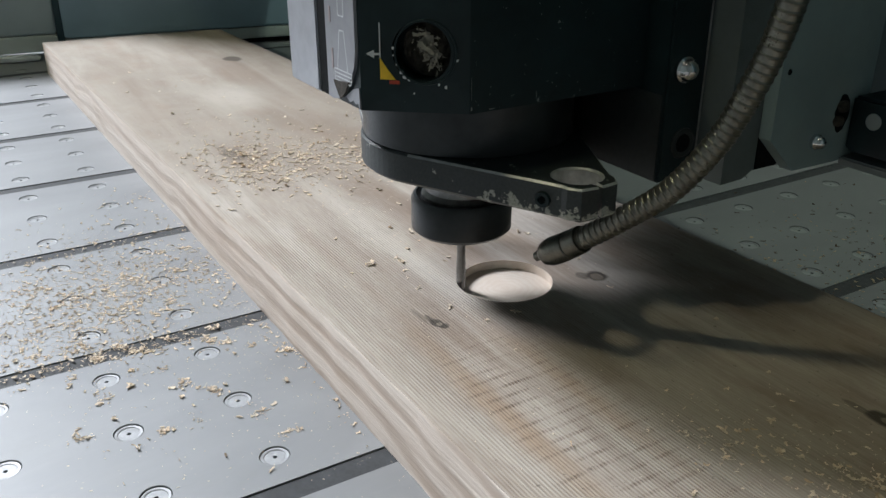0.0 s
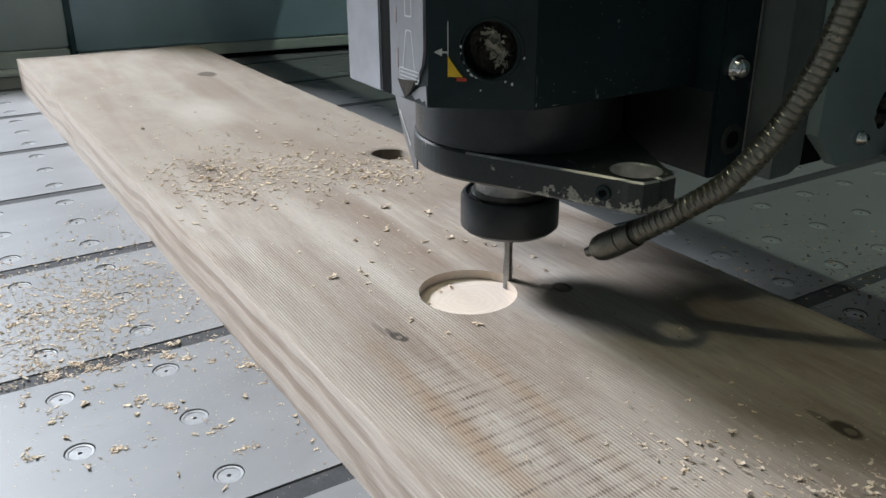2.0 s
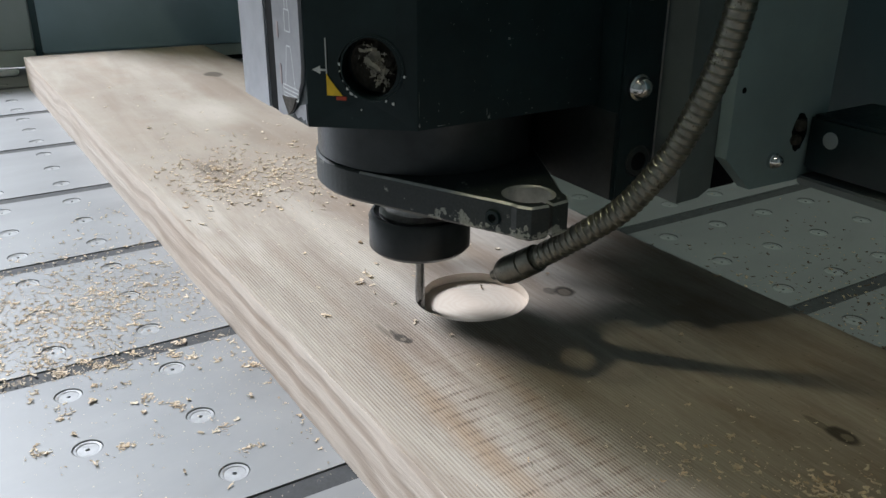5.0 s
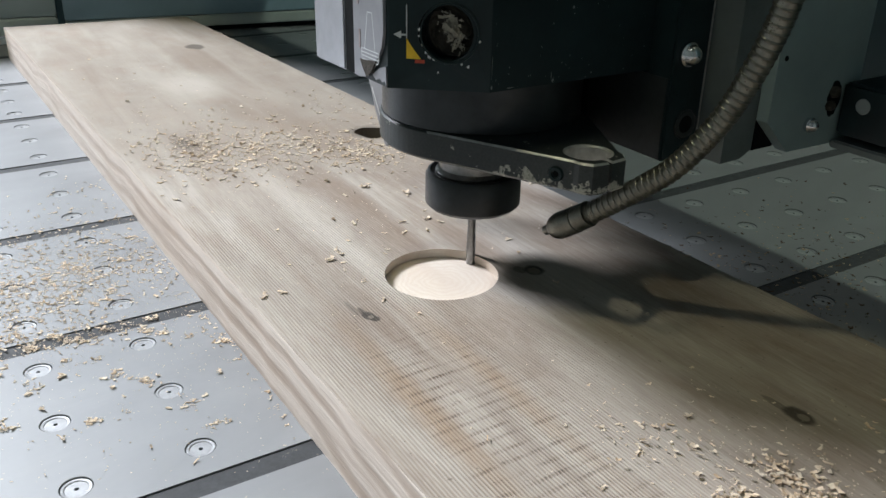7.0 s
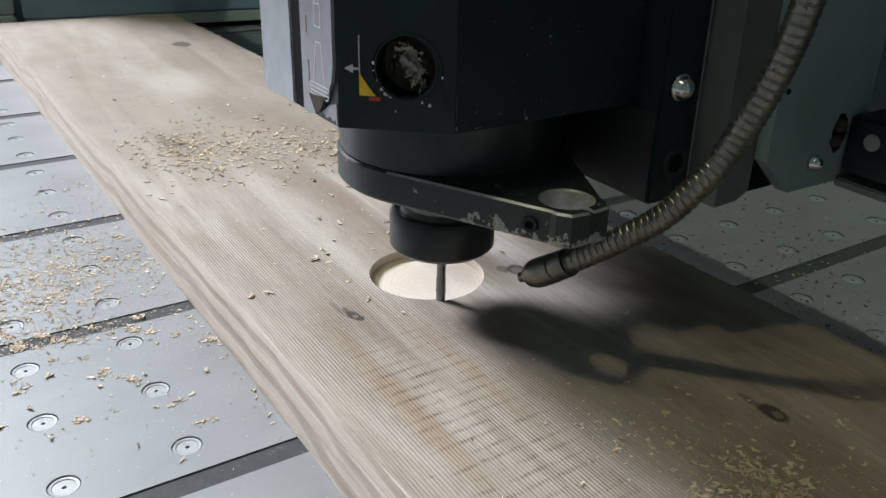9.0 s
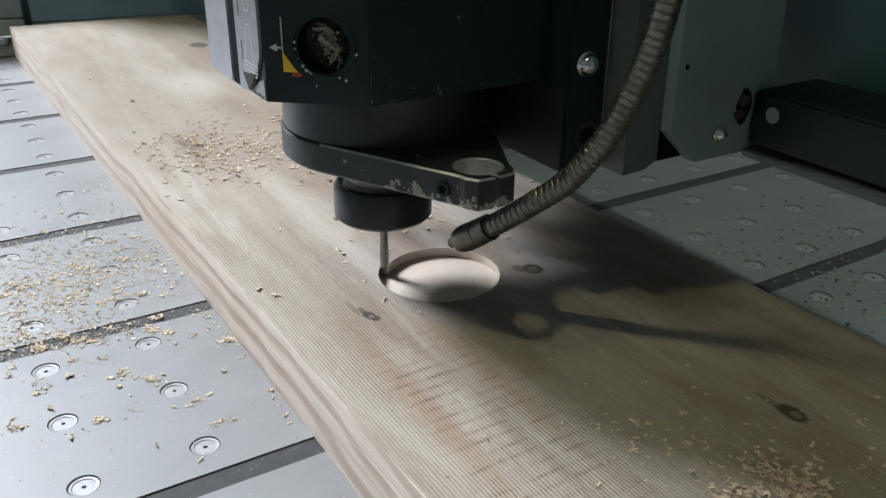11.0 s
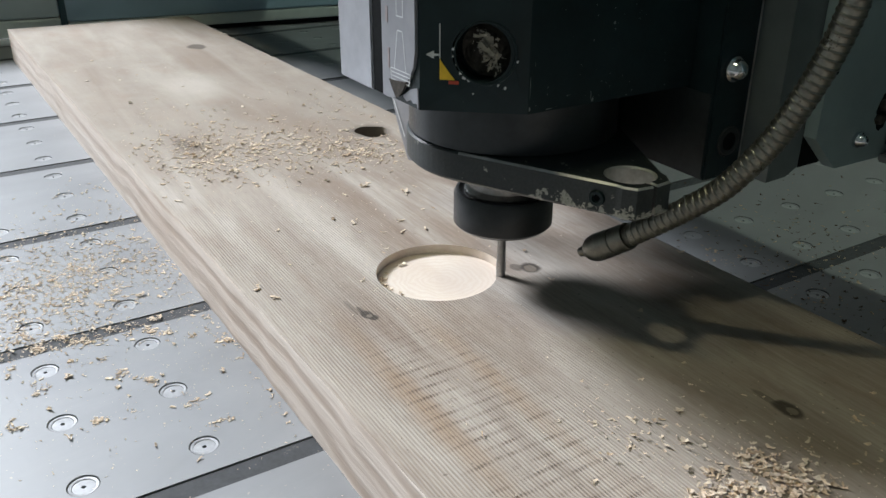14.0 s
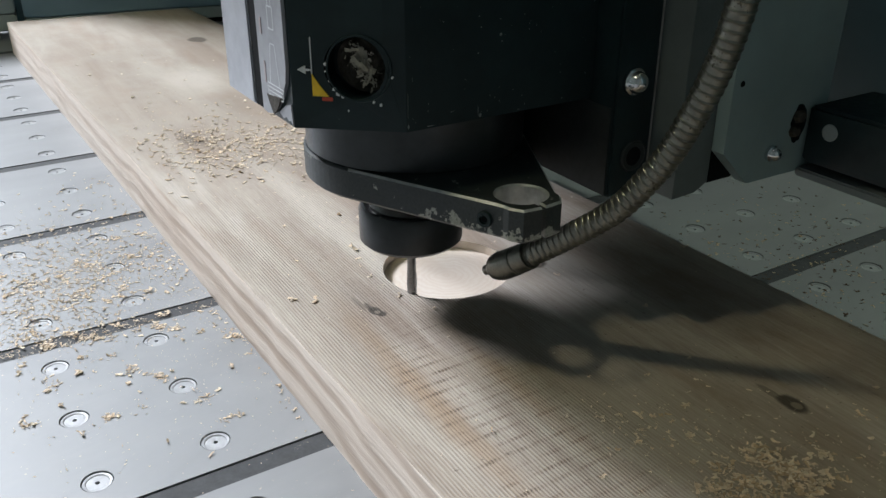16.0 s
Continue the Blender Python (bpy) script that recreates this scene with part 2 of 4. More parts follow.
    for x, y, r in ((0.1385, 0.0295, 0.0036), (0.1515, -0.1265, 0.0024), (0.0420, 0.0285, 0.0015)):
        base = n.mix(n.math("MULTIPLY", n.spot(x, y, r, r * 1.2, wob, 0.3), 0.85), base, (0.22, 0.185, 0.15))
    fibre = n.noise(1100, 3, 0.65, n.scaled(1, 0.07, 1))
    base = n.mix(n.math("MULTIPLY", n.math("MULTIPLY", n.ramp(fibre, [(0.35, 1.0), (0.52, 0.0)]), near), 0.16), base, (0.17, 0.13, 0.10))
    base = n.mix(n.math("MULTIPLY", n.math("MULTIPLY", n.ramp(fibre, [(0.52, 0.0), (0.70, 1.0)]), near), 0.16), base, (0.60, 0.555, 0.50))
    fleck = n.ramp(n.noise(420, 2, 0.5), [(0.69, 0.0), (0.75, 1.0)])
    base = n.mix(n.math("MULTIPLY", fleck, 0.5), base, (0.10, 0.08, 0.06))
    h = n.math("ADD", n.math("MULTIPLY", rmask, 0.5), n.math("MULTIPLY", n.math("ADD", n.math("MULTIPLY", grain, 0.4), n.math("MULTIPLY", fibre, 0.4)), near))
    h = n.math("SUBTRACT", h, n.math("MULTIPLY", scores, 0.8))
    return n.done(base, 0.72, 0.0, n.bump(h, 0.75, 0.0007), Specular_IOR_Level=0.3)


def pine_side():
    n = Nodes("pine_edge")
    warp = n.noise(14, 3, 0.5, n.scaled(0.3, 0.25, 0.3))
    bands = n.noise(95, 4, 0.55, n.scaled(0.2, 0.030, 1), 0.6)
    fine = n.noise(520, 4, 0.65, n.scaled(0.3, 0.035, 1))
    blotch = n.noise(34, 4, 0.6, n.scaled(0.5, 0.5, 1))
    col = n.ramp(bands, [(0.30, (0.60, 0.51, 0.455)), (0.45, (0.68, 0.595, 0.54)), (0.60, (0.74, 0.665, 0.61)), (0.75, (0.78, 0.715, 0.665))])
    shifted = n.tree.nodes.new("ShaderNodeVectorMath")
    shifted.operation = "ADD"
    n.put(shifted.inputs[0], n.scaled(0.1, 0.02, 1))
    joined = n.tree.nodes.new("ShaderNodeCombineXYZ")
    n.put(joined.inputs[2], n.math("MULTIPLY", warp, 0.055))
    n.put(shifted.inputs[1], joined.outputs[0])
    lines = n.wave(21, shifted.outputs[0], 1.8, axis="Z", detail=3.0, dscale=1.5)
    rings = n.ramp(lines, [(0.45, 0.0), (0.80, 0.75), (0.97, 1.0)])
    col = n.mix(n.math("MULTIPLY", rings, n.math("ADD", 0.08, n.math("MULTIPLY", blotch, n.math("ADD", 0.25, n.math("MULTIPLY", n.span(n.sep("Y"), 0.55, 0.10), 0.75))))), col, (0.37, 0.28, 0.225))
    col = n.mix(n.math("MULTIPLY", n.ramp(fine, [(0.38, 1.0), (0.60, 0.0)]), 0.22), col, (0.36, 0.28, 0.22))
    col = n.mix(n.math("MULTIPLY", n.ramp(blotch, [(0.55, 0.0), (0.75, 1.0)]), 0.25), col, (0.50, 0.41, 0.34))
    h = n.math("ADD", fine, n.math("MULTIPLY", rings, -0.5))
    return n.done(col, 0.78, 0.0, n.bump(h, 0.6, 0.0007), Specular_IOR_Level=0.3)


def fresh_pine():
    n = Nodes("fresh_cut_pine")
    centred = n.scaled(1, 1, 1, -CENTRE[0], -CENTRE[1])
    arcs = n.wave(95, centred, 9.0, kind="RINGS", detail=4.0, dscale=1.2)
    soft = n.noise(60, 4, 0.5, n.scaled(1, 0.25, 1))
    col = n.ramp(soft, [(0.3, (0.69, 0.585, 0.50)), (0.6, (0.77, 0.69, 0.61)), (0.8, (0.81, 0.745, 0.675))])
    fuzz = n.noise(700, 3, 0.6)
    col = n.mix(n.math("MULTIPLY", n.math("MULTIPLY", arcs, soft), 0.34), col, (0.56, 0.41, 0.29))
    return n.done(col, 0.7, 0.0, n.bump(n.math("ADD", n.math("MULTIPLY", arcs, 0.3), fuzz), 0.2, 0.0003))


def table_metal():
    n = Nodes("brushed_aluminium")
    brush = n.noise(900, 3, 0.6, n.scaled(0.012, 1, 1))
    smear = n.noise(9, 5, 0.6, n.scaled(0.6, 1.4, 1), 0.8)
    grime = n.noise(45, 4, 0.65)
    col = n.ramp(smear, [(0.3, (0.222, 0.230, 0.241)), (0.7, (0.300, 0.310, 0.323))])
    col = n.mix(n.math("MULTIPLY", n.ramp(grime, [(0.55, 0.0), (0.75, 1.0)]), 0.25), col, (0.26, 0.26, 0.255))
    dots = n.ramp(n.noise(330, 2, 0.5), [(0.72, 0.0), (0.77, 1.0)])
    col = n.mix(n.math("MULTIPLY", dots, 0.5), col, (0.60, 0.52, 0.40))
    rough = n.ramp(smear, [(0.3, 0.54), (0.7, 0.66)])
    return n.done(col, rough, 0.60, n.bump(brush, 0.12, 0.0003))


def plain(name, colour, rough=0.5, metal=0.0, vary=0.25, scale=60.0, bump=0.12, worn=None, worn_at=0.66, spec=0.5):
    n = Nodes(name)
    a = n.noise(scale, 5, 0.6)
    b = n.noise(scale * 7, 3, 0.6)
    dark = tuple(c * (1 - vary) for c in colour)
    light = tuple(min(1.0, c * (1 + vary)) for c in colour)
    col = n.ramp(a, [(0.3, dark), (0.7, light)])
    if worn:
        mask = n.ramp(n.math("ADD", n.math("MULTIPLY", a, 0.6), n.math("MULTIPLY", b, 0.4)), [(worn_at, 0.0), (worn_at + 0.03, 1.0)])
        col = n.mix(mask, col, worn)
    r = n.ramp(b, [(0.3, max(0.05, rough - 0.08)), (0.7, min(1.0, rough + 0.08))])
    return n.done(col, r, metal, n.bump(b, bump, 0.0005), Specular_IOR_Level=spec)


CENTRE = (0.0955, 0.0515)
PINE, PINE_EDGE, PINE_FRESH = weathered_pine(), pine_side(), fresh_pine()
ALU = table_metal()
INSERT = plain("insert_aluminium", (0.33, 0.34, 0.355), 0.5, 0.6, 0.15, 200)
RUBBER = plain("black_rubber", (0.035, 0.039, 0.045), 0.65, 0.0, 0.3, 80, worn=(0.16, 0.15, 0.13), worn_at=0.62)
BLACK = plain("black_paint", (0.0092, 0.0205, 0.0240), 0.42, 0.0, 0.3, 50, 0.10, worn=(0.10, 0.11, 0.11), worn_at=0.70, spec=0.35)
def chipped_paint():
    n = Nodes("chipped_black_paint")
    a, b = n.noise(170, 5, 0.65), n.noise(900, 3, 0.6)
    col = n.ramp(b, [(0.3, (0.022, 0.028, 0.030)), (0.7, (0.038, 0.045, 0.047))])
    end = n.math("MULTIPLY", n.span(n.sep("Y"), -0.045, -0.075), n.span(n.sep("Z"), 0.1185, 0.1095))
    chips = n.ramp(n.math("ADD", a, n.math("MULTIPLY", end, 0.17)), [(0.655, 0.0), (0.675, 1.0)])
    col = n.mix(chips, col, n.ramp(b, [(0.3, (0.24, 0.25, 0.22)), (0.7, (0.46, 0.46, 0.41))]))
    return n.done(col, 0.46, 0.0, n.bump(n.math("SUBTRACT", b, n.math("MULTIPLY", chips, 1.5)), 0.2, 0.0004))


ARM_BLACK = chipped_paint()
SATIN = plain("black_oxide_steel", (0.052, 0.056, 0.060), 0.36, 0.5, 0.2, 90, 0.06)
WORN = plain("bare_worn_edge", (0.52, 0.53, 0.52), 0.5, 0.6, 0.2, 200)
STEEL = plain("carbide_steel", (0.30, 0.30, 0.30), 0.35, 0.9, 0.25, 200)
BRIGHT = plain("chromed_steel", (0.75, 0.76, 0.78), 0.16, 1.0, 0.05, 100, 0.02)
RAIL = plain("pale_ground_steel", (0.78, 0.80, 0.82), 0.45, 0.2, 0.08, 40)
SILVER = plain("milled_aluminium", (0.46, 0.47, 0.51), 0.45, 0.6, 0.10, 40)
FOIL = plain("silver_foil", (0.30, 0.305, 0.33), 0.42, 0.5, 0.10, 40)
HOSE = plain("brass_tinted_steel", (0.19, 0.19, 0.165), 0.36, 0.85, 0.35, 160, 0.12, worn=(0.09, 0.085, 0.065), worn_at=0.60)
GREY = plain("grey_paint", (0.30, 0.34, 0.345), 0.5, 0.0, 0.10, 25, 0.05)
COVER = plain("dark_green_grey_paint", (0.235, 0.31, 0.315), 0.5, 0.0, 0.10, 25, 0.05)
DARKGREY = plain("dark_grey_steel", (0.135, 0.158, 0.160), 0.5, 0.3, 0.15, 30)
BLUE = plain("blue_grey_paint", (0.34, 0.48, 0.58), 0.45, 0.0, 0.10, 8, 0.04)
BAND = plain("pale_grey_paint", (0.52, 0.57, 0.55), 0.5, 0.0, 0.12, 12, 0.04)
SIDE = plain("grey_blue_paint", (0.44, 0.51, 0.53), 0.5, 0.0, 0.10, 8, 0.04)
DEEP = plain("deep_blue_paint", (0.060, 0.125, 0.145), 0.45, 0.0, 0.12, 10, 0.04)
SLATE = plain("dull_black_steel", (0.028, 0.033, 0.035), 0.55, 0.2, 0.2, 40)
SCUFF = plain("scuffed_paint", (0.24, 0.26, 0.26), 0.6, 0.0, 0.4, 300)
OLIVE = plain("olive_grey_paint", (0.115, 0.125, 0.095), 0.5, 0.0, 0.12, 10, 0.04)
YELLOW = plain("yellow_print", (0.85, 0.55, 0.03), 0.5, 0.0, 0.10, 300)
RED = plain("red_print", (0.45, 0.06, 0.03), 0.5, 0.0, 0.15, 300)
RED_LABEL = plain("red_label", (0.62, 0.035, 0.02), 0.45, 0.0, 0.10, 300)
WHITE = plain("white_print", (0.62, 0.64, 0.66), 0.5, 0.0, 0.15, 300)
FADED = plain("faded_print", (0.34, 0.285, 0.29), 0.5, 0.2, 0.15, 300)
RUST = plain("rusted_steel", (0.050, 0.043, 0.035), 0.7, 0.3, 0.5, 300, 0.4)
CONCRETE = plain("concrete", (0.20, 0.195, 0.185), 0.85, 0.0, 0.15, 3)
PLASTER = plain("plaster", (0.125, 0.148, 0.145), 0.9, 0.0, 0.06, 2)
CHIP = plain("pine_shaving", (0.70, 0.57, 0.44), 0.8, 0.0, 0.35, 150)
CHIP_PALE = plain("pale_pine_shaving", (0.72, 0.62, 0.50), 0.8, 0.0, 0.35, 150)
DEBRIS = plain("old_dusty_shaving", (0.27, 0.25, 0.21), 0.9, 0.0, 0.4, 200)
# Darker brown tone mixed in among the shavings.
CHIP_DARK = plain("darker_pine_shaving", (0.54, 0.405, 0.28), 0.85, 0.0, 0.35, 150)
DEEP_BROWN_CHIP = plain("deep_brown_shaving", (0.10, 0.062, 0.038), 0.9, 0.0, 0.4, 200)
# Near-black that paints the shade in gaps and bores, and real grease.
GAP_SHADE_GREASE = plain("gap_shade_and_grease", (0.008, 0.009, 0.010), 0.9, 0.0, 0.2, 60, spec=0.1)

# ---- the hall, out of view, its plaster darkened to cut bounced fill ----
HX, HY, FLOOR, ROOF = (-5.0, 5.5), (-5.0, 5.0), -0.90, 7.4
solo("floor", box(HX[0], HX[1], HY[0], HY[1], FLOOR - 0.1, FLOOR), CONCRETE, "grey concrete workshop floor", "floor", kind="structure")
solo("ceiling", box(HX[0], HX[1], HY[0], HY[1], ROOF, ROOF + 0.15), PLASTER, "unseen workshop ceiling, dark to limit bounced light", "ceiling", kind="structure")
solo("wall_south", box(HX[0], HX[1], HY[0] - 0.2, HY[0], FLOOR, ROOF), PLASTER, "unseen workshop wall, dark to limit bounced light", "wall", kind="structure")
solo("wall_east", box(HX[1], HX[1] + 0.2, HY[0], HY[1], FLOOR, ROOF), PLASTER, "unseen workshop wall, dark to limit bounced light", "wall", kind="structure")
solo("wall_west", box(HX[0] - 0.2, HX[0], HY[0], HY[1], FLOOR, ROOF), PLASTER, "unseen workshop wall, dark to limit bounced light", "wall", kind="structure")
WX, WZ = (-3.1, -1.05), (3.3, 5.0)
bm = box(HX[0], WX[0], HY[1], HY[1] + 0.2, FLOOR, ROOF)
box(WX[1], HX[1], HY[1], HY[1] + 0.2, FLOOR, ROOF, bm=bm)
box(WX[0], WX[1], HY[1], HY[1] + 0.2, FLOOR, WZ[0], bm=bm)
box(WX[0], WX[1], HY[1], HY[1] + 0.2, WZ[1], ROOF, bm=bm)
solo("wall_north", bm, PLASTER, "unseen dark plastered wall with a high window opening", "wall", kind="structure")
lamp_glow = Nodes("lamp_diffuser")
lamp_glow.done((0.8, 0.8, 0.8), 0.5, Emission_Color=(1.0, 0.95, 0.84, 1), Emission_Strength=6.0)
tube = thing("ceiling_light", "short white ceiling light hung on two rods", "lamp", pose(-2.05, 0.05, 5.36), "ceiling lights")
part("housing", box(-0.32, 0.32, -0.10, 0.10, 0.0, 0.06, 0.01), GREY, tube)
part("diffuser", box(-0.29, 0.29, -0.08, 0.08, -0.012, -0.002, 0.002), lamp_glow.mat, tube)
for x in (-0.25, 0.25):
    part("rod", box(x - 0.01, x + 0.01, -0.01, 0.01, 0.05, ROOF - 5.36 + 0.01), DARKGREY, tube)
copy_thing(tube, pose(-2.75, 1.05, 5.36))
# Added fixture that goes with the fill lamp, not a known light.
copy_thing(tube, pose(1.95, -1.25, 5.36))

# ---- the router's path ----
TURNS = ((0.0, 152.8, 23.2), (0.5, 113.6, 24.1), (1.0, 79.1, 24.6), (1.5, 41.2, 25.4), (2.0, 5.1, 25.9), (2.5, -30.5, 26.6),
         (3.0, -64.3, 27.0), (3.5, -97.1, 27.2), (4.0, -131.8, 27.5), (5.25, -216.0, 27.6), (6.5, -300.1, 27.5), (7.0, -335.5, 27.5), (7.5, -370.0, 27.5),
         (8.0, -404.2, 27.9), (8.5, -435.9, 28.7), (9.0, -467.7, 29.7), (10.25, -540.5, 31.2), (11.5, -611.2, 31.7), (12.0, -640.3, 31.5), (12.5, -670.3, 31.5),
         (13.0, -700.4, 31.6), (13.5, -730.6, 31.8), (14.0, -759.1, 32.0), (14.5, -787.7, 32.0), (15.0, -816.8, 32.0), (15.5, -844.8, 32.1), (16.0, -874.5, 32.1))
TIMES, PHASES, RADII = (np.array(c) for c in zip(*TURNS))


def tool_at(t):
    a, r = radians(np.interp(t, TIMES, PHASES)), np.interp(t, TIMES, RADII) / 1000
    return CENTRE[0] + r * math.cos(a), CENTRE[1] + r * math.sin(a)


TOOL_R, THICK, DEPTH = 0.0024, 0.0385, 0.0050
STEP = 10.0
CUTS = int((PHASES[0] - PHASES[-1]) / STEP)


def cut_time(k):
    """When the cutter reaches the k-th step of its turn; before the start for k < 0."""
    a = PHASES[0] - STEP * k
    if k < 0:
        return TIMES[0] + k * STEP / 70.0
    return float(np.interp(-a, -PHASES, TIMES))


def rim(k):
    """The pocket's radius at the k-th step once the cutter has passed."""
    t = cut_time(k)
    r = np.interp(t, TIMES, RADII) / 1000 if t >= 0 else 0.0232 + 0.00045 * t
    return r + TOOL_R


def rim_point(k, radius, z):
    a = radians(PHASES[0] - STEP * k)
    return Vector((CENTRE[0] + radius * math.cos(a), CENTRE[1] + radius * math.sin(a), z))


# ---- the board ----
def left_edge(y):
    return -0.0193 * y


def right_edge(y):
    return 0.2255 - 0.030 * y


def build_board():
    rng = random.Random(3)
    bm = bmesh.new()
    near, far_l, far_r = -0.52, 0.889, 0.867
    outline = []
    steps = 160
    for i in range(steps + 1):
        y = near + (far_l - near) * i / steps
        outline.append((left_edge(y) + rng.uniform(-0.00025, 0.00025), y, 1, 0))
    for i in range(1, 10):
        f = i / 10
        y = far_l + (far_r - far_l) * f
        outline.append((left_edge(far_l) + (right_edge(far_r) - left_edge(far_l)) * f, y + rng.uniform(-0.0005, 0.0005), 0, -1))
    for i in range(steps + 1):
        y = far_r + (near - far_r) * i / steps
        outline.append((right_edge(y) + rng.uniform(-0.0004, 0.0004), y, -1, 0))
    count = len(outline)
    levels = [(0.0, 0.0)]
    levels.append((0.0, THICK - 0.0017))
    for a in (30, 60, 90):
        levels.append((0.0017 * (1 - math.cos(radians(a))), THICK - 0.0017 + 0.0017 * math.sin(radians(a))))
    rings = []
    for inset, z in levels:
        ring = []
        for i, (x, y, nx, ny) in enumerate(outline):
            px, py, qx, qy = outline[i - 1][0], outline[i - 1][1], outline[(i + 1) % count][0], outline[(i + 1) % count][1]
            tx, ty = qx - px, qy - py
            ln = math.hypot(tx, ty)
            ring.append(bm.verts.new((x + inset * ty / ln, y - inset * tx / ln, z)))
        rings.append(ring)
    for lev, (a, b) in enumerate(zip(rings, rings[1:])):
        for i in range(count):
            j = (i + 1) % count
            f = bm.faces.new((a[i], a[j], b[j], b[i]))
            f.material_index = 1 if lev < 2 else 0
    bm.faces.new(rings[0]).material_index = 1
    edges = [bm.edges.get((rings[-1][i], rings[-1][(i + 1) % count])) for i in range(count)]
    # the pocket's final rim, and a through hole
    last = [rim_point(CUTS - 36 + k, rim(CUTS - 36 + k), THICK) for k in range(37)]
    top = [bm.verts.new(p) for p in last]
    low = [bm.verts.new(p - Vector((0, 0, DEPTH))) for p in last]
    n = len(top)
    for i in range(n):
        j = (i + 1) % n
        edges.append(bm.edges.new((top[i], top[j])))
        f = bm.faces.new((top[i], top[j], low[j], low[i]))
        f.material_index = 2
    bm.faces.new(low).material_index = 2
    hole = []
    for k in range(28):
        a = 2 * math.pi * k / 28
        r = 1 + 0.07 * math.sin(3 * a + 1) + 0.04 * math.sin(5 * a)
        hole.append(bm.verts.new((0.1765 + 0.0125 * r * math.cos(a), 0.289 + 0.0145 * r * math.sin(a), THICK)))
    deep = [bm.verts.new((v.co.x, v.co.y, THICK - 0.022)) for v in hole]
    for i in range(28):
        j = (i + 1) % 28
        edges.append(bm.edges.new((hole[i], hole[j])))
        bm.faces.new((hole[i], hole[j], deep[j], deep[i])).material_index = 0
    bm.faces.new(deep).material_index = 0
    filled = bmesh.ops.triangle_fill(bm, use_beauty=True, edges=edges)
    for f in filled["geom"]:
        if isinstance(f, bmesh.types.BMFace):
            f.material_index = 0
    return bm


board = solo("wooden_board", build_board(), [PINE, PINE_EDGE, PINE_FRESH], "long weathered pine board with a round pocket milled into it", "board", smooth=True)

# the stock that the cutter takes away, piece after piece, in the order of its turn
stock = []
for k in range(CUTS):
    bm = bmesh.new()
    ring = []
    for z in (THICK - DEPTH + 0.0002, THICK):
        row = []
        for kk in (k, k + 0.5, k + 1):
            inner = rim(kk - 36) if kk - 36 < CUTS else 0.02
            row.append((bm.verts.new(rim_point(kk, inner, z)), bm.verts.new(rim_point(kk, max(rim(kk), inner + 0.0002), z))))
        ring.append(row)
    for s in range(2):
        (a, b), (c, d) = ring[0][s], ring[0][s + 1]
        (e, f), (g, h) = ring[1][s], ring[1][s + 1]
        bm.faces.new((a, b, d, c)).material_index = 1
        bm.faces.new((e, f, h, g)).material_index = 0
        bm.faces.new((a, c, g, e)).material_index = 1
        bm.faces.new((b, d, h, f)).material_index = 1
    for s in (0, 2):
        (a, b), (e, f) = ring[0][s], ring[1][s]
        bm.faces.new((a, b, f, e)).material_index = 1
    ob = new("uncut_stock", mesh_of(bm, "uncut_stock", [PINE, PINE_FRESH]))
    ob.parent = board
    stock.append((ob, cut_time(k + 0.7)))

# ---- the machine table ----
PITCH, GAP, COL0, COLS = 0.150, 0.0125, -0.0440, 0.0511
HOLE_R, HOLE_Z = 0.00666, -0.0009
table = thing("machine_table", "brushed aluminium router table with dark slots and round valves", "table")
SEG = 24


def plank_mesh(cells):
    """One plank, three rows of round recesses, around its own middle line."""
    verts, faces = [], []
    half = (PITCH - GAP) / 2
    ys = (-half, -0.025, 0.025, half)
    corner = {3: (1, 1), 9: (-1, 1), 15: (-1, -1), 21: (1, -1)}
    for c in cells:
        for j, mid in enumerate((-0.05, 0.0, 0.05)):
            y0, y1 = ys[j], ys[j + 1]
            cx = COL0 + COLS * c
            base = len(verts)
            for k in range(SEG):
                a = 2 * math.pi * k / SEG
                dx, dy = math.cos(a), math.sin(a)
                if k in corner:
                    sx, sy = corner[k]
                    px, py = cx + sx * COLS / 2, (y1 if sy > 0 else y0)
                else:
                    s = max(abs(dx), abs(dy))
                    px = cx + COLS / 2 * dx / s
                    py = mid + ((y1 - mid) if dy > 0 else (mid - y0)) * dy / s
                verts.append((px, py, 0.0))
                verts.append((cx + (HOLE_R + 0.00018) * dx, mid + (HOLE_R + 0.00018) * dy, 0.0))
                verts.append((cx + HOLE_R * dx, mid + HOLE_R * dy, -0.0002))
                verts.append((cx + HOLE_R * dx, mid + HOLE_R * dy, -0.004))
            for k in range(SEG):
                n = (k + 1) % SEG
                for q in range(3):
                    faces.append((base + 4 * k + q, base + 4 * n + q, base + 4 * n + q + 1, base + 4 * k + q + 1))
    x0, x1 = COL0 + COLS * (cells[0] - 0.5), COL0 + COLS * (cells[-1] + 0.5)
    for y in (-half, half):
        b = len(verts)
        verts += [(x0, y, 0), (x1, y, 0), (x1, y, -0.02), (x0, y, -0.02)]
        faces.append((b, b + 1, b + 2, b + 3))
    b = len(verts)
    verts += [(x0, -half, -0.02), (x1, -half, -0.02), (x1, half, -0.02), (x0, half, -0.02)]
    faces.append((b, b + 1, b + 2, b + 3))
    me = bpy.data.meshes.new("slat")
    me.from_pydata(verts, [], faces)
    me.materials.append(ALU)
    bm = bmesh.new()
    bm.from_mesh(me)
    bmesh.ops.recalc_face_normals(bm, faces=bm.faces)
    bm.to_mesh(me)
    bm.free()
    return me


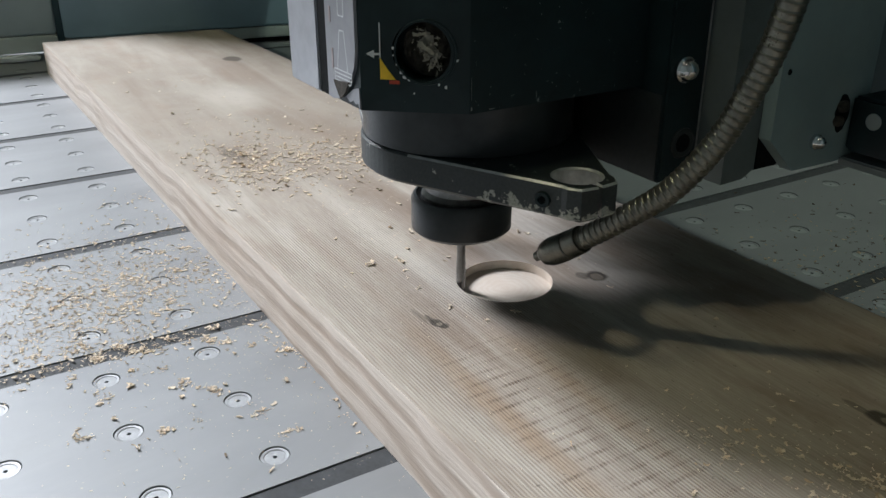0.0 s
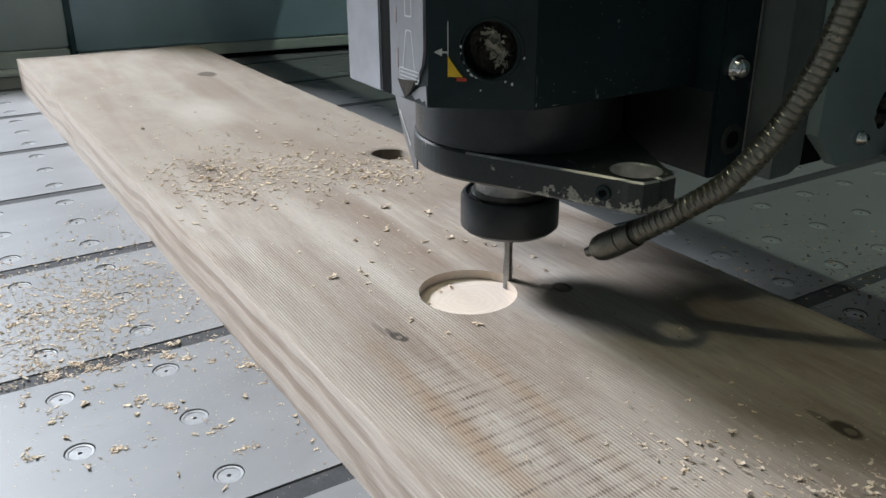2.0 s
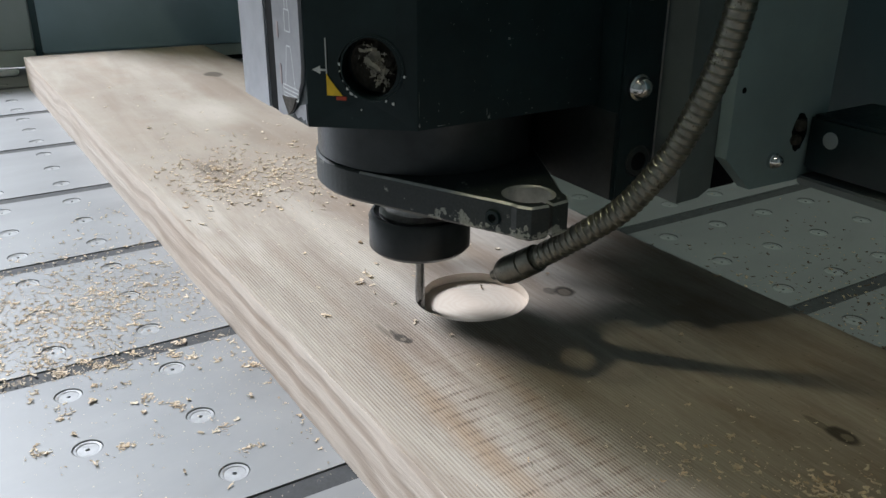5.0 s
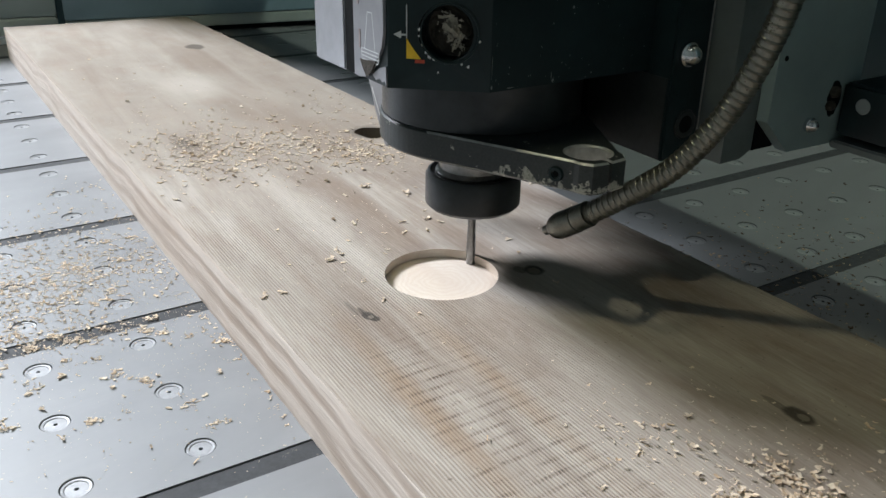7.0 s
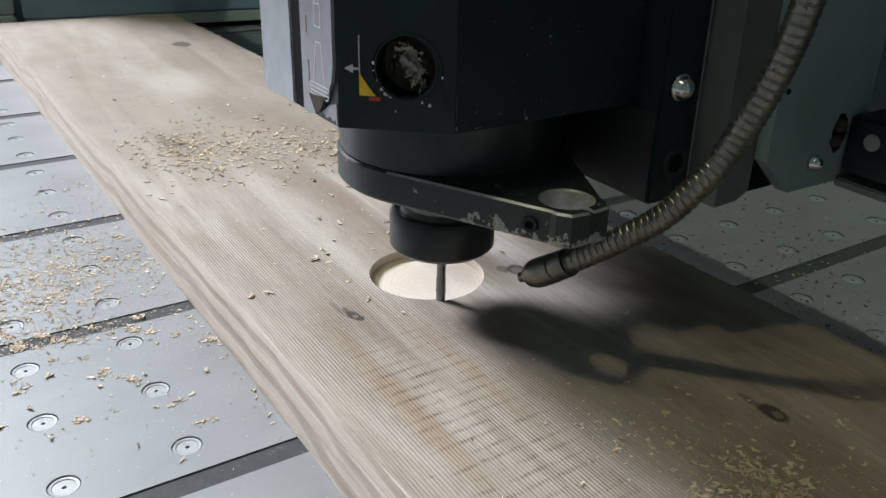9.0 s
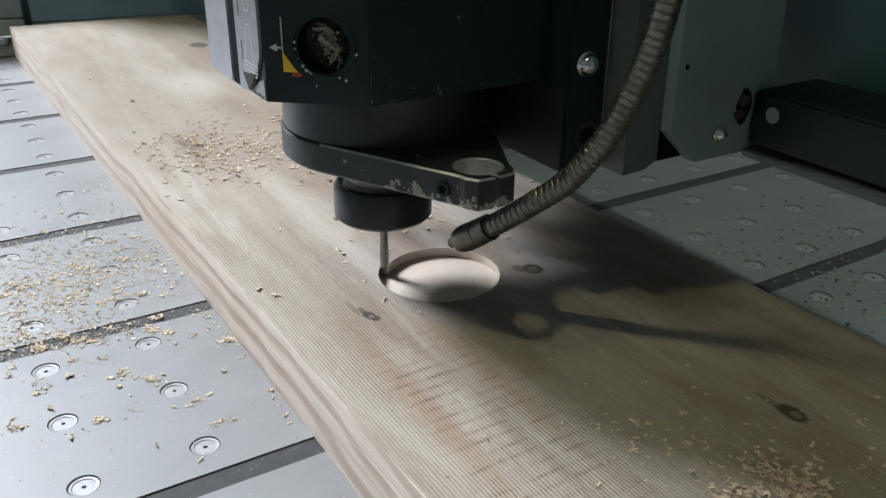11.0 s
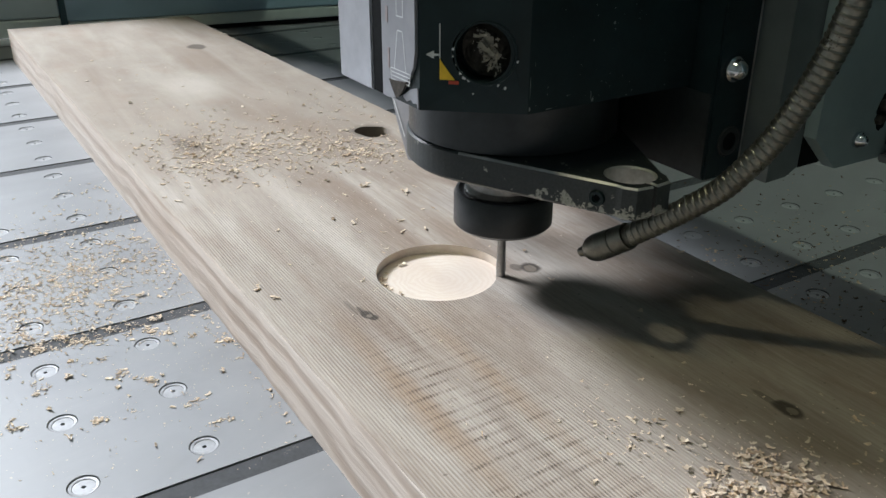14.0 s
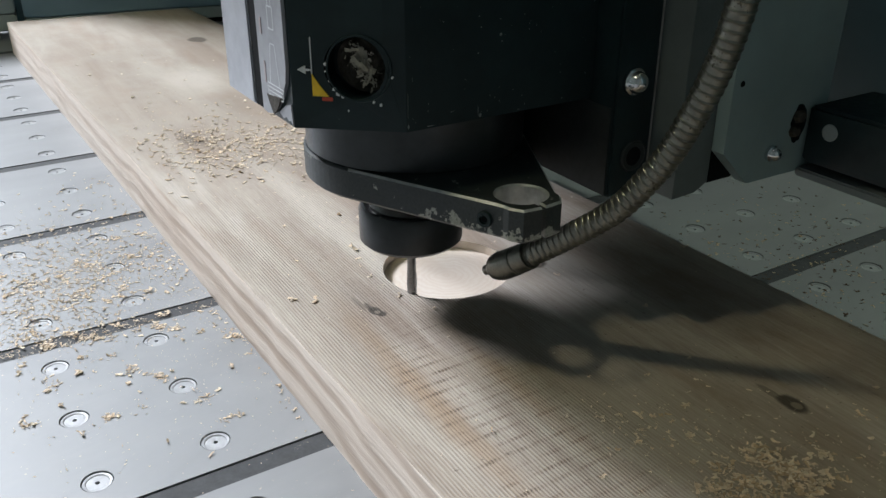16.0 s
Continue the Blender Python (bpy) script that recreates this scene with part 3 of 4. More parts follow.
CELLS = list(range(-12, 27))
slat_mesh = plank_mesh(CELLS)
X0, X1 = COL0 + COLS * (CELLS[0] - 0.5), COL0 + COLS * (CELLS[-1] + 0.5)
strip_mesh = mesh_of(box(X0, X1, -GAP / 2 + 0.0002, GAP / 2 - 0.0002, -0.02, -0.0007, 0.0003), "rubber_strip", RUBBER)
slats = {}
for k in range(-5, 7):
    ob = new("slat", slat_mesh)
    ob.parent, ob.location = table, (0, PITCH * k + PITCH / 2 - 0.0007, 0)
    slats[k] = ob
    ob = new("rubber_strip", strip_mesh)
    ob.parent, ob.location = table, (0, PITCH * k - 0.0007, 0)
part("table_base", box(X0 + 0.01, X1 - 0.01, -0.74, 1.04, -0.22, -0.021, 0.004), DARKGREY, table)
for lx, ly in ((-0.5, -0.6), (1.2, -0.6), (-0.5, 0.9), (1.2, 0.9)):
    part("leg", box(lx - 0.06, lx + 0.06, ly - 0.06, ly + 0.06, FLOOR, -0.22, 0.006), DARKGREY, table)


# Added dark sheet that gives the right of the table a dim reflection.
solo("dark_reflection_sheet", box(1.02, 1.05, -0.8, 1.05, 0.0, 1.0, 0.004), OLIVE, "added dark olive-grey sheet for the table to reflect", "guard")

# ---- the gantry, which goes left and right ----
gantry = thing("gantry", "blue-grey painted router gantry standing behind the table", "machine")
lean = pose(-0.056, 0.985, 0.0, 0, 0, -9)


def leg_part(name, x0, x1, y0, y1, z0, z1, mat, label="", bevel=0.002):
    bm = box(x0, x1, y0, y1, z0, z1, bevel)
    bm.transform(lean)
    return part(name, bm, mat, gantry, label)


# Above 0.16 the panel is an unseen extension that blocks window light.
leg_part("end_panel", 0.003, 1.00, 0.0, 0.05, 0.024, 0.60, BLUE, "blue-grey painted end panel")
leg_part("side_panel", -1.00, -0.006, -0.004, 0.05, 0.032, 0.16, SIDE, "grey-blue side panel")
leg_part("seam", -0.006, 0.003, 0.008, 0.05, 0.010, 0.16, DEEP, "dark vertical seam")
leg_part("kick_plate", 0.003, 1.00, -0.003, 0.05, 0.008, 0.023, BAND, "pale grey lower band")
leg_part("kick_plate", -1.00, -0.006, -0.008, 0.05, 0.010, 0.031, BAND, "pale grey lower band")
leg_part("guide_rail", -1.00, -0.030, -0.020, 0.0, 0.001, 0.008, RAIL, "bright steel guide rail")
# Solid dark strip stands in for the shade under the end panel.
leg_part("shadow_strip", 0.0, 1.00, 0.004, 0.05, 0.001, 0.008, GAP_SHADE_GREASE, "near-black strip painted as the shade above the table")
part("beam", box(0.189, 0.26, -1.2, 0.166, 0.112, 1.10, 0.006), DEEP, gantry, "dark blue painted gantry beam")
# Unseen box added to keep window light off the right of the table.
part("beam_light_block", box(0.066, 0.26, 0.168, 1.60, 0.166, 1.10, 0.006), DEEP, gantry, "dark blue box out of view that blocks light")

# ---- the router head, which goes both ways ----
head = thing("router_head", "black spindle head of a wood router with a round cutter", "machine")
# cutter
bm = lathe([(0, 0.0336), (TOOL_R, 0.0336), (TOOL_R, 0.050), (0.0022, 0.051), (0.0022, 0.072), (0, 0.072)], 20)
cutter = part("cutter", bm, STEEL, head, "thin dark steel router cutter", True)
bm = bmesh.new()
for s in (0, math.pi):
    rows = []
    for i in range(13):
        a, z = s + i * 0.30, 0.0338 + i * 0.0013
        rows.append([bm.verts.new((r * math.cos(a + o), r * math.sin(a + o), z)) for r, o in ((0.0018, 0), (0.00255, 0.1), (0.00255, 0.5), (0.0018, 0.9))])
    for a, b in zip(rows, rows[1:]):
        for i in range(3):
            bm.faces.new((a[i], a[i + 1], b[i + 1], b[i]))
part("flute", bm, STEEL, cutter)
# collet nut
bm = lathe([(0.0075, 0.0706), (0.0090, 0.0690), (0.0232, 0.0690), (0.0250, 0.0708), (0.0250, 0.0856), (0.0238, 0.0876), (0.0225, 0.0880), (0.0205, 0.0860), (0.0198, 0.0860)], 64)
nut = part("collet_nut", bm, SATIN, head, "round black collet nut", True)
part("collet", lathe([(0.0026, 0.0702), (0.0075, 0.0706), (0.0075, 0.074), (0.0026, 0.074)], 32), STEEL, nut, "", True)
part("tool_holder", lathe([(0.0198, 0.0820), (0.0198, 0.0880), (0.0180, 0.0900), (0.0180, 0.0960), (0.0215, 0.0975), (0.0215, 0.112)], 64), STEEL, head, "bare steel tool holder", True)
# nose
part("spindle_nose", lathe([(0.030, 0.1060), (0.0465, 0.1225), (0.0492, 0.1225), (0.0492, 0.1520), (0.030, 0.1520)], 96, m=pose(0, -0.0049, 0)), SATIN, head, "satin black spindle nose ring", True)


def arm_outline():
    pts = []
    t0 = math.degrees(math.atan2(-0.4486, -0.894)) % 360
    t1 = 360 - (t0 - 180)
    span = (t1 - t0) - 360
    for i in range(57):
        q = radians(t0 + span * i / 56)
        pts.append((0.0504 * math.cos(q), 0.0504 * math.sin(q) - 0.0049))
    return pts


def build_arm():
    """Clamp ring with an arm that ends in a split eye."""
    bm = bmesh.new()
    out = arm_outline()
    out += [(0.0125, -0.0925), (0.0122, -0.0955), (0.0088, -0.1004), (0.0009, -0.1012)]
    eye = []
    cx, cy, r = 0.0, -0.0866, 0.0100
    for i in range(41):
        q = radians(-90 + 5 + (360 - 10) * i / 40)
        eye.append((cx + r * math.cos(q), cy + r * math.sin(q)))
    loop = out + eye + [(-0.0009, -0.1012), (-0.0088, -0.1004), (-0.0122, -0.0955), (-0.0125, -0.0925)]
    levels = ((0.0014, 0.1080), (0.0, 0.1094), (0.0, 0.1211), (0.0008, 0.1220))
    rings = []
    count = len(loop)
    for inset, z in levels:
        ring = []
        for i in range(count):
            (ax, ay), (bx, by) = loop[i - 1], loop[(i + 1) % count]
            tx, ty = bx - ax, by - ay
            ln = math.hypot(tx, ty) or 1.0
            ring.append(bm.verts.new((loop[i][0] + inset * ty / ln, loop[i][1] - inset * tx / ln, z)))
        rings.append(ring)
    for lev, (a, b) in enumerate(zip(rings, rings[1:])):
        for i in range(count):
            j = (i + 1) % count
            f = bm.faces.new((a[i], a[j], b[j], b[i]))
            if lev == 2 and i >= 56:
                f.material_index = 1
            if len(out) <= i < len(out) + len(eye) - 1:
                f.material_index = 1
    for ring, flip in ((rings[0], True), (rings[-1], False)):
        edges = []
        for i in range(count):
            e = bm.edges.get((ring[i], ring[(i + 1) % count]))
            edges.append(e)
        bmesh.ops.triangle_fill(bm, use_beauty=True, edges=edges)
    return bm


arm = part("clamp_arm", build_arm(), [ARM_BLACK, WORN], head, "chipped black clamp arm with a split eye")
nx, ny = -0.894, -0.4486
sx, sy = -0.0160, -0.0856
part("socket_screw", lathe([(0, 0.0002), (0.0016, 0.0002), (0.0018, 0.0012), (0.0030, 0.0012), (0.0034, 0.0006), (0.0034, -0.002)], 24, m=facing(sx, sy, 0.1148, nx, ny)), BLACK, arm, "black socket screw", True)
# Flat black disc paints the shade inside the screw's socket.
part("bore", lathe([(0, 0.0003), (0.0015, 0.0003)], 6, m=facing(sx, sy, 0.1148, nx, ny)), GAP_SHADE_GREASE, arm)

# body
CH = (0.0324, -0.029)
chl = math.hypot(*CH)
cnx, cny = CH[1] / chl, -CH[0] / chl
BODY_TOP = 0.90
outline = [(-0.0724, -0.0425), (-0.040, -0.069), (0.0475, -0.069), (0.0475, 0.028), (-0.0724, 0.028)]
# chamfer face with its round recess is built apart
PORT = (-0.0535, -0.0569, 0.1715)


def build_body():
    bm = bmesh.new()
    z0, z1 = 0.1485, BODY_TOP
    low = [bm.verts.new((x, y, z0)) for x, y in outline]
    top = [bm.verts.new((x, y, z1)) for x, y in outline]
    bm.faces.new(low)
    bm.faces.new(top)
    for i in range(1, 5):
        j = (i + 1) % 5
        bm.faces.new((low[i], low[j], top[j], top[i]))
    edges = [bm.edges.get((low[0], low[1])) or bm.edges.new((low[0], low[1])), bm.edges.new((low[1], top[1])) if not bm.edges.get((low[1], top[1])) else bm.edges.get((low[1], top[1])),
             bm.edges.get((top[1], top[0])), bm.edges.get((top[0], low[0])) or bm.edges.new((top[0], low[0]))]
    m = facing(*PORT, cnx, cny)
    rim_v = [bm.verts.new(m @ Vector((0.0112 * math.cos(2 * math.pi * k / 40), 0.0112 * math.sin(2 * math.pi * k / 40), 0))) for k in range(40)]
    # keep the ring on the face's plane
    for v in rim_v:
        d = (v.co.x - outline[0][0]) * cnx + (v.co.y - outline[0][1]) * cny
        v.co.x -= d * cnx
        v.co.y -= d * cny
    mid = [bm.verts.new(v.co - Vector((cnx, cny, 0)) * 0.012) for v in rim_v]
    for k in range(40):
        n = (k + 1) % 40
        edges.append(bm.edges.new((rim_v[k], rim_v[n])))
        bm.faces.new((rim_v[k], rim_v[n], mid[n], mid[k]))
    bm.faces.new(mid)
    bmesh.ops.triangle_fill(bm, use_beauty=True, edges=edges)
    return bm


body = part("spindle_housing", build_body(), BLACK, head, "black painted spindle housing")
# left face: two milled blocks and a foil panel
part("side_block", box(-0.0735, -0.060, -0.0046, 0.0268, 0.1480, BODY_TOP, 0.0008), SILVER, head, "pale milled aluminium block")
# Shallow strip whose near-black colour carries the shade of the gap.
part("gap_shade_strip", box(-0.0728, -0.060, -0.0146, -0.0047, 0.1484, BODY_TOP), GAP_SHADE_GREASE, head, "near-black strip painted as the shade between the plates")
bm = bmesh.new()
pl = [(-0.0148, 0.1488), (-0.0200, 0.1486), (-0.0252, 0.1497), (-0.0289, 0.1522), (-0.0358, 0.1588), (-0.0400, 0.1645), (-0.0415, 0.1710), (-0.0415, BODY_TOP), (-0.0148, BODY_TOP)]
a = [bm.verts.new((-0.0738, y, z)) for y, z in pl]
b = [bm.verts.new((-0.0722, y, z)) for y, z in pl]
bm.faces.new(a)
bm.faces.new(b[::-1])
for i in range(len(pl)):
    bm.faces.new((a[i], a[(i + 1) % len(pl)], b[(i + 1) % len(pl)], b[i]))
panel = part("label_panel", bm, FOIL, head, "silver foil label panel with line drawings")


def line_on_panel(bm, y0, z0, y1, z1, w=0.0003):
    d = Vector((0, y1 - y0, z1 - z0)).normalized()
    s = Vector((0, -d.z, d.y)) * w
    p, q = Vector((-0.07395, y0, z0)), Vector((-0.07395, y1, z1))
    bm.faces.new([bm.verts.new(v) for v in (p - s, q - s, q + s, p + s)])


bm = bmesh.new()
for y0, z0, y1, z1 in ((-0.0245, 0.1715, -0.0285, 0.1715), (-0.0245, 0.1715, -0.0215, 0.1560), (-0.0285, 0.1715, -0.0310, 0.1560), (-0.0185, 0.1560, -0.0345, 0.1560), (-0.0185, 0.1545, -0.0345, 0.1545),
                       (-0.0185, 0.1530, -0.0345, 0.1530), (-0.0190, 0.1515, -0.0335, 0.1515), (-0.0185, 0.1560, -0.0190, 0.1515), (-0.0345, 0.1560, -0.0335, 0.1515),
                       (-0.0240, 0.1770, -0.0290, 0.1770), (-0.0240, 0.1770, -0.0240, 0.1850), (-0.0290, 0.1770, -0.0290, 0.1850), (-0.0240, 0.1850, -0.0290, 0.1850), (-0.0250, 0.1850, -0.0250, 0.1890), (-0.0280, 0.1850, -0.0280, 0.1890)):
    line_on_panel(bm, y0 - 0.0036, z0 + 0.0055, y1 - 0.0036, z1 + 0.0055, 0.00022)
part("line_drawing", bm, WHITE, panel, "white line drawing of a tapered tool")
part("print_bar", box(-0.0740, -0.0737, -0.0203, -0.0187, 0.1790, 0.1850), FADED, panel)
part("print_bar", box(-0.0740, -0.0737, -0.0212, -0.0198, 0.1610, 0.1690), FADED, panel, "faded reddish print bar")
# torn foil corner
def patch_x(name, x, pts, mat, parent, label, deep=0.0006):
    bm = bmesh.new()
    a = [bm.verts.new((x, y, z)) for y, z in pts]
    b = [bm.verts.new((x + deep, y, z)) for y, z in pts]
    bm.faces.new(a)
    bm.faces.new(b[::-1])
    for i in range(len(pts)):
        j = (i + 1) % len(pts)
        bm.faces.new((a[i], a[j], b[j], b[i]))
    return part(name, bm, mat, parent, label)


patch_x("torn_patch", -0.0742, [(-0.0208, 0.1566), (-0.0262, 0.1570), (-0.0350, 0.1580), (-0.0318, 0.1535), (-0.0292, 0.1515), (-0.0263, 0.1500), (-0.0235, 0.1530)], RUST, panel, "brown torn patch at the panel's foot")
patch_x("scuffed_patch", -0.0730, [(-0.0300, 0.1515), (-0.0365, 0.1555), (-0.0418, 0.1570), (-0.0423, 0.1500), (-0.0420, 0.1487), (-0.0408, 0.1510), (-0.0385, 0.1500), (-0.0365, 0.1512), (-0.0330, 0.1498)], FOIL, body, "bare scuffed metal patch")
# Hidden block added behind the housing to shade the board past the nozzle.
hidden_light_block = part("hidden_light_block", prism([(-0.010, 0.0285), (0.0470, 0.0285), (0.0655, 0.166), (0.030, 0.166)], 0.150, BODY_TOP, 0.001), SLATE, head, "hidden dark block behind the housing that stops window light")
shield = patch_x("foot_shield", -0.0002, [(0.1197, 0.1900), (0.1186, 0.1120), (0.1103, 0.0934), (0.0977, 0.0734), (0.0944, 0.0734), (0.0944, 0.1900)], FOIL, head, "thin grey sheet behind the housing", 0.0012)
bm = bmesh.new()
p, q, side = Vector((-0.0006, 0.1133, 0.1064)), Vector((-0.0006, 0.1004, 0.0867)), Vector((0, 0.0004, -0.0004))
bm.faces.new([bm.verts.new(v) for v in (p - side, q - side, q + side, p + side)])
part("print_line", bm, WHITE, shield, "thin white printed line")


def chamfer_point(u, z, out=0.0004):
    return Vector((outline[0][0] + CH[0] * u + cnx * out, outline[0][1] + CH[1] * u + cny * out, z))


def decal(name, pts, mat, label=""):
    bm = bmesh.new()
    top = [bm.verts.new(chamfer_point(u, z, 0.0005)) for u, z in pts]
    low = [bm.verts.new(chamfer_point(u, z, -0.0002)) for u, z in pts]
    bm.faces.new(top)
    for i in range(len(pts)):
        j = (i + 1) % len(pts)
        bm.faces.new((top[i], top[j], low[j], low[i]))
    return part(name, bm, mat, body, label)


decal("warning_mark", [(0.182, 0.1690), (0.222, 0.1664), (0.262, 0.1640), (0.292, 0.1624), (0.318, 0.1610), (0.182, 0.1610)], YELLOW, "yellow triangular warning mark")
decal("warning_mark", [(0.262, 0.1607), (0.352, 0.1607), (0.352, 0.1594), (0.262, 0.1594)], RED, "small red mark")
decal("warning_label", [(0.125, 0.1962), (0.315, 0.1962), (0.315, 0.2150), (0.125, 0.2150)], WHITE, "white border of a red label")
bm = bmesh.new()
bm.faces.new([bm.verts.new(chamfer_point(u, z, 0.0008)) for u, z in ((0.140, 0.1974), (0.300, 0.1974), (0.300, 0.2138), (0.140, 0.2138))])
part("label_field", bm, RED_LABEL, body, "plain red label field")
decal("print_line", [(0.180, 0.1690), (0.188, 0.1690), (0.188, 0.1820), (0.180, 0.1820)], WHITE, "thin white printed line")
decal("print_arrow", [(0.06, 0.1704), (0.13, 0.1719), (0.13, 0.1708), (0.185, 0.1707), (0.185, 0.1701), (0.13, 0.1700), (0.13, 0.1689)], WHITE, "small white printed arrow")
rng = random.Random(11)
for u, z, s in ((0.30, 0.1728, 0.0007), (0.30, 0.1702, 0.0004), (0.33, 0.1668, 0.0006), (0.37, 0.1640, 0.0008), (0.40, 0.1622, 0.0009), (0.44, 0.1612, 0.0007), (0.76, 0.1588, 0.0008), (0.48, 0.1560, 0.0004), (0.86, 0.1690, 0.0005), (0.70, 0.1598, 0.0006)):
    decal("paint_fleck", [(u + s / chl * rng.uniform(0.6, 1.2) * math.cos(a), z + s * rng.uniform(0.6, 1.2) * math.sin(a)) for a in (0.2, 1.3, 2.6, 3.9, 5.2)], WHITE)
part("port_lip", lathe([(0.0112, 0.0), (0.0114, 0.0006), (0.0120, 0.0006), (0.0122, 0.0)], 40, m=facing(chamfer_point(0.583, 0.1715, 0).x, chamfer_point(0.583, 0.1715, 0).y, 0.1715, cnx, cny)), BLACK, body)

bm = bmesh.new()
rng = random.Random(8)
lumps = [(rng.gauss(0, 0.0035), rng.gauss(0, 0.0045), rng.uniform(0.0014, 0.0034), rng.uniform(0.4, 1.0)) for _ in range(16)]
rings = []
for i in range(13):
    r = 0.0108 * i / 12
    row = []
    for k in range(28):
        a = 2 * math.pi * k / 28
        x, y = r * math.cos(a), r * math.sin(a)
        z = -0.0075 + sum(0.0026 * w * math.exp(-((x - u) ** 2 + (y - v) ** 2) / (2 * d * d)) for u, v, d, w in lumps) * 0.55 + rng.uniform(-0.0003, 0.0003)
        row.append(bm.verts.new((x, y, min(z, -0.0012))))
    rings.append(row)
for p, q in zip(rings[1:], rings[2:]):
    for k in range(28):
        bm.faces.new((p[k], p[(k + 1) % 28], q[(k + 1) % 28], q[k])).material_index = 1
bm.faces.new(rings[1]).material_index = 1
for v in rings[0]:
    bm.verts.remove(v)
for q in range(150):
    v = rng.gauss(0.0, 0.0036)
    shaving(bm, rng, rng.gauss(0, 0.0020) - 0.35 * v, v, -rng.uniform(0.0008, 0.0055), rng.uniform(0.0008, 0.0026) if q > 14 else rng.uniform(0.004, 0.007), 0)
c = chamfer_point(0.60, 0.1722, 0)
bm.transform(facing(c.x, c.y, c.z, cnx, cny))
part("packed_debris", bm, [DEBRIS, RUST], body, "old shavings packed in the round port")["kind"] = "stuff"

# scratches and worn flecks on the front
bm = bmesh.new()
rng = random.Random(5)
marks = [(-0.0394, 0.158, 0.00012, 0.006), (-0.020, 0.1535, 0.0004, 0.0002), (-0.008, 0.1500, 0.0006, 0.0009), (0.0005, 0.1795, 0.0007, 0.0006), (-0.030, 0.1494, 0.0022, 0.0002), (-0.009, 0.152, 0.00015, 0.0022), (0.010, 0.1494, 0.0010, 0.0002), (-0.0393, 0.1505, 0.0004, 0.0010), (0.0012, 0.1770, 0.0005, 0.0003)]
marks += [(rng.uniform(-0.0385, 0.045), 0.149 + 0.05 * rng.random() ** 1.6, rng.uniform(0.00006, 0.00028), rng.uniform(0.00006, 0.0004)) for _ in range(70)]
for x, z, w, hgt in marks:
    turn = rng.uniform(0, 6.3)
    ring = [bm.verts.new((x + w * rng.uniform(0.5, 1.2) * math.cos(turn + a), -0.0693, z + hgt * rng.uniform(0.5, 1.2) * math.sin(turn + a))) for a in (0, 1.1, 2.3, 3.4, 4.4, 5.4)]
    bm.faces.new(ring)
part("scratches", bm, SCUFF, body)["kind"] = "stuff"

# right: slide block with bolts
block = part("slide_block", box(0.0478, 0.0690, -0.0830, 0.060, 0.1085, BODY_TOP, 0.0010), BLACK, head, "black painted slide block")
part("side_plate", box(0.0472, 0.0477, -0.0815, -0.0300, 0.1092, 0.1470), SLATE, block, "dark grey lower side plate")
part("worn_edge", box(0.0687, 0.0692, -0.0833, -0.0828, 0.1095, BODY_TOP), WORN, block, "thin worn bright edge")


def dome_nut(name, x, y, z, r, parent, mat):
    m = facing(x, y, z, 0, -1)
    prof = [(r * 1.05, -0.001), (r * 1.05, 0.0016), (r * 0.88, 0.0022)]
    prof += [(r * 0.86 * math.cos(radians(a)), 0.0024 + r * 0.86 * math.sin(radians(a))) for a in (0, 20, 40, 60, 78)] + [(0, 0.0024 + r * 0.86)]
    return part(name, lathe(prof, 32, m=m), mat, parent, "", True)


dome_nut("dome_nut", 0.0560, -0.0832, 0.1575, 0.0052, block, BRIGHT)["label"] = "polished steel dome nut"
for z in (0.1250, 0.1985):
    m = facing(0.0602, -0.0832, z, 0, -1)
    bolt = part("bolt_socket", lathe([(0.0040, -0.0006), (0.0042, 0.0006), (0.0058, 0.0007), (0.0064, 0.0003), (0.0068, 0.0006), (0.0071, -0.0006)], 32, m=m), SLATE, block, "dull counterbored socket bolt", True)
    # Black disc in place of the bolt socket's own shade.
    part("socket", lathe([(0, 0.0002), (0.0041, 0.0002)], 24, m=m), GAP_SHADE_GREASE, bolt)

# grey plates further right
# The plate's black colour stands in for the shade inside the recess.
part("recess_shade_plate", box(0.0693, 0.0880, -0.0720, -0.060, 0.1300, BODY_TOP), BLACK, head, "plate in the recess, black for the shade of the gap")


def plate_y(outl, y0, y1):
    bm = bmesh.new()
    a = [bm.verts.new((x, y0, z)) for x, z in outl]
    b = [bm.verts.new((x, y1, z)) for x, z in outl]
    bm.faces.new(a)
    bm.faces.new(b[::-1])
    for i in range(len(outl)):
        j = (i + 1) % len(outl)
        bm.faces.new((a[i], a[j], b[j], b[i]))
    return bm


# Added filler, its black colour stands for the shade behind the notch.
part("notch_shade_fill", box(0.0902, 0.1068, -0.0986, -0.060, 0.1115, 0.135, 0.001), GAP_SHADE_GREASE, head, "added black filler that darkens the notched corner")
part("bracket", plate_y([(0.0700, 0.1085), (0.0830, 0.1090), (0.0900, 0.1125), (0.0900, BODY_TOP), (0.0700, BODY_TOP)], -0.0985, -0.060), DARKGREY, head, "dull grey steel bracket")
cover = part("cover_plate", plate_y([(0.0895, BODY_TOP), (0.0895, 0.1270), (0.1070, 0.1105), (0.1534, 0.1100), (0.1524, BODY_TOP)], -0.1055, -0.0990), COVER, head, "grey painted cover plate with a notched corner")
dome_nut("dome_screw", 0.1195, -0.1056, 0.1222, 0.0034, cover, BRIGHT)["label"] = "polished steel dome screw"
# The hole is a black disc, its darkness is in the colour.
part("screw_hole", lathe([(0, 0.0003), (0.0011, 0.0003), (0.0013, 0.0)], 16, m=facing(0.0945, -0.1056, 0.1560, 0, -1)), GAP_SHADE_GREASE, cover)
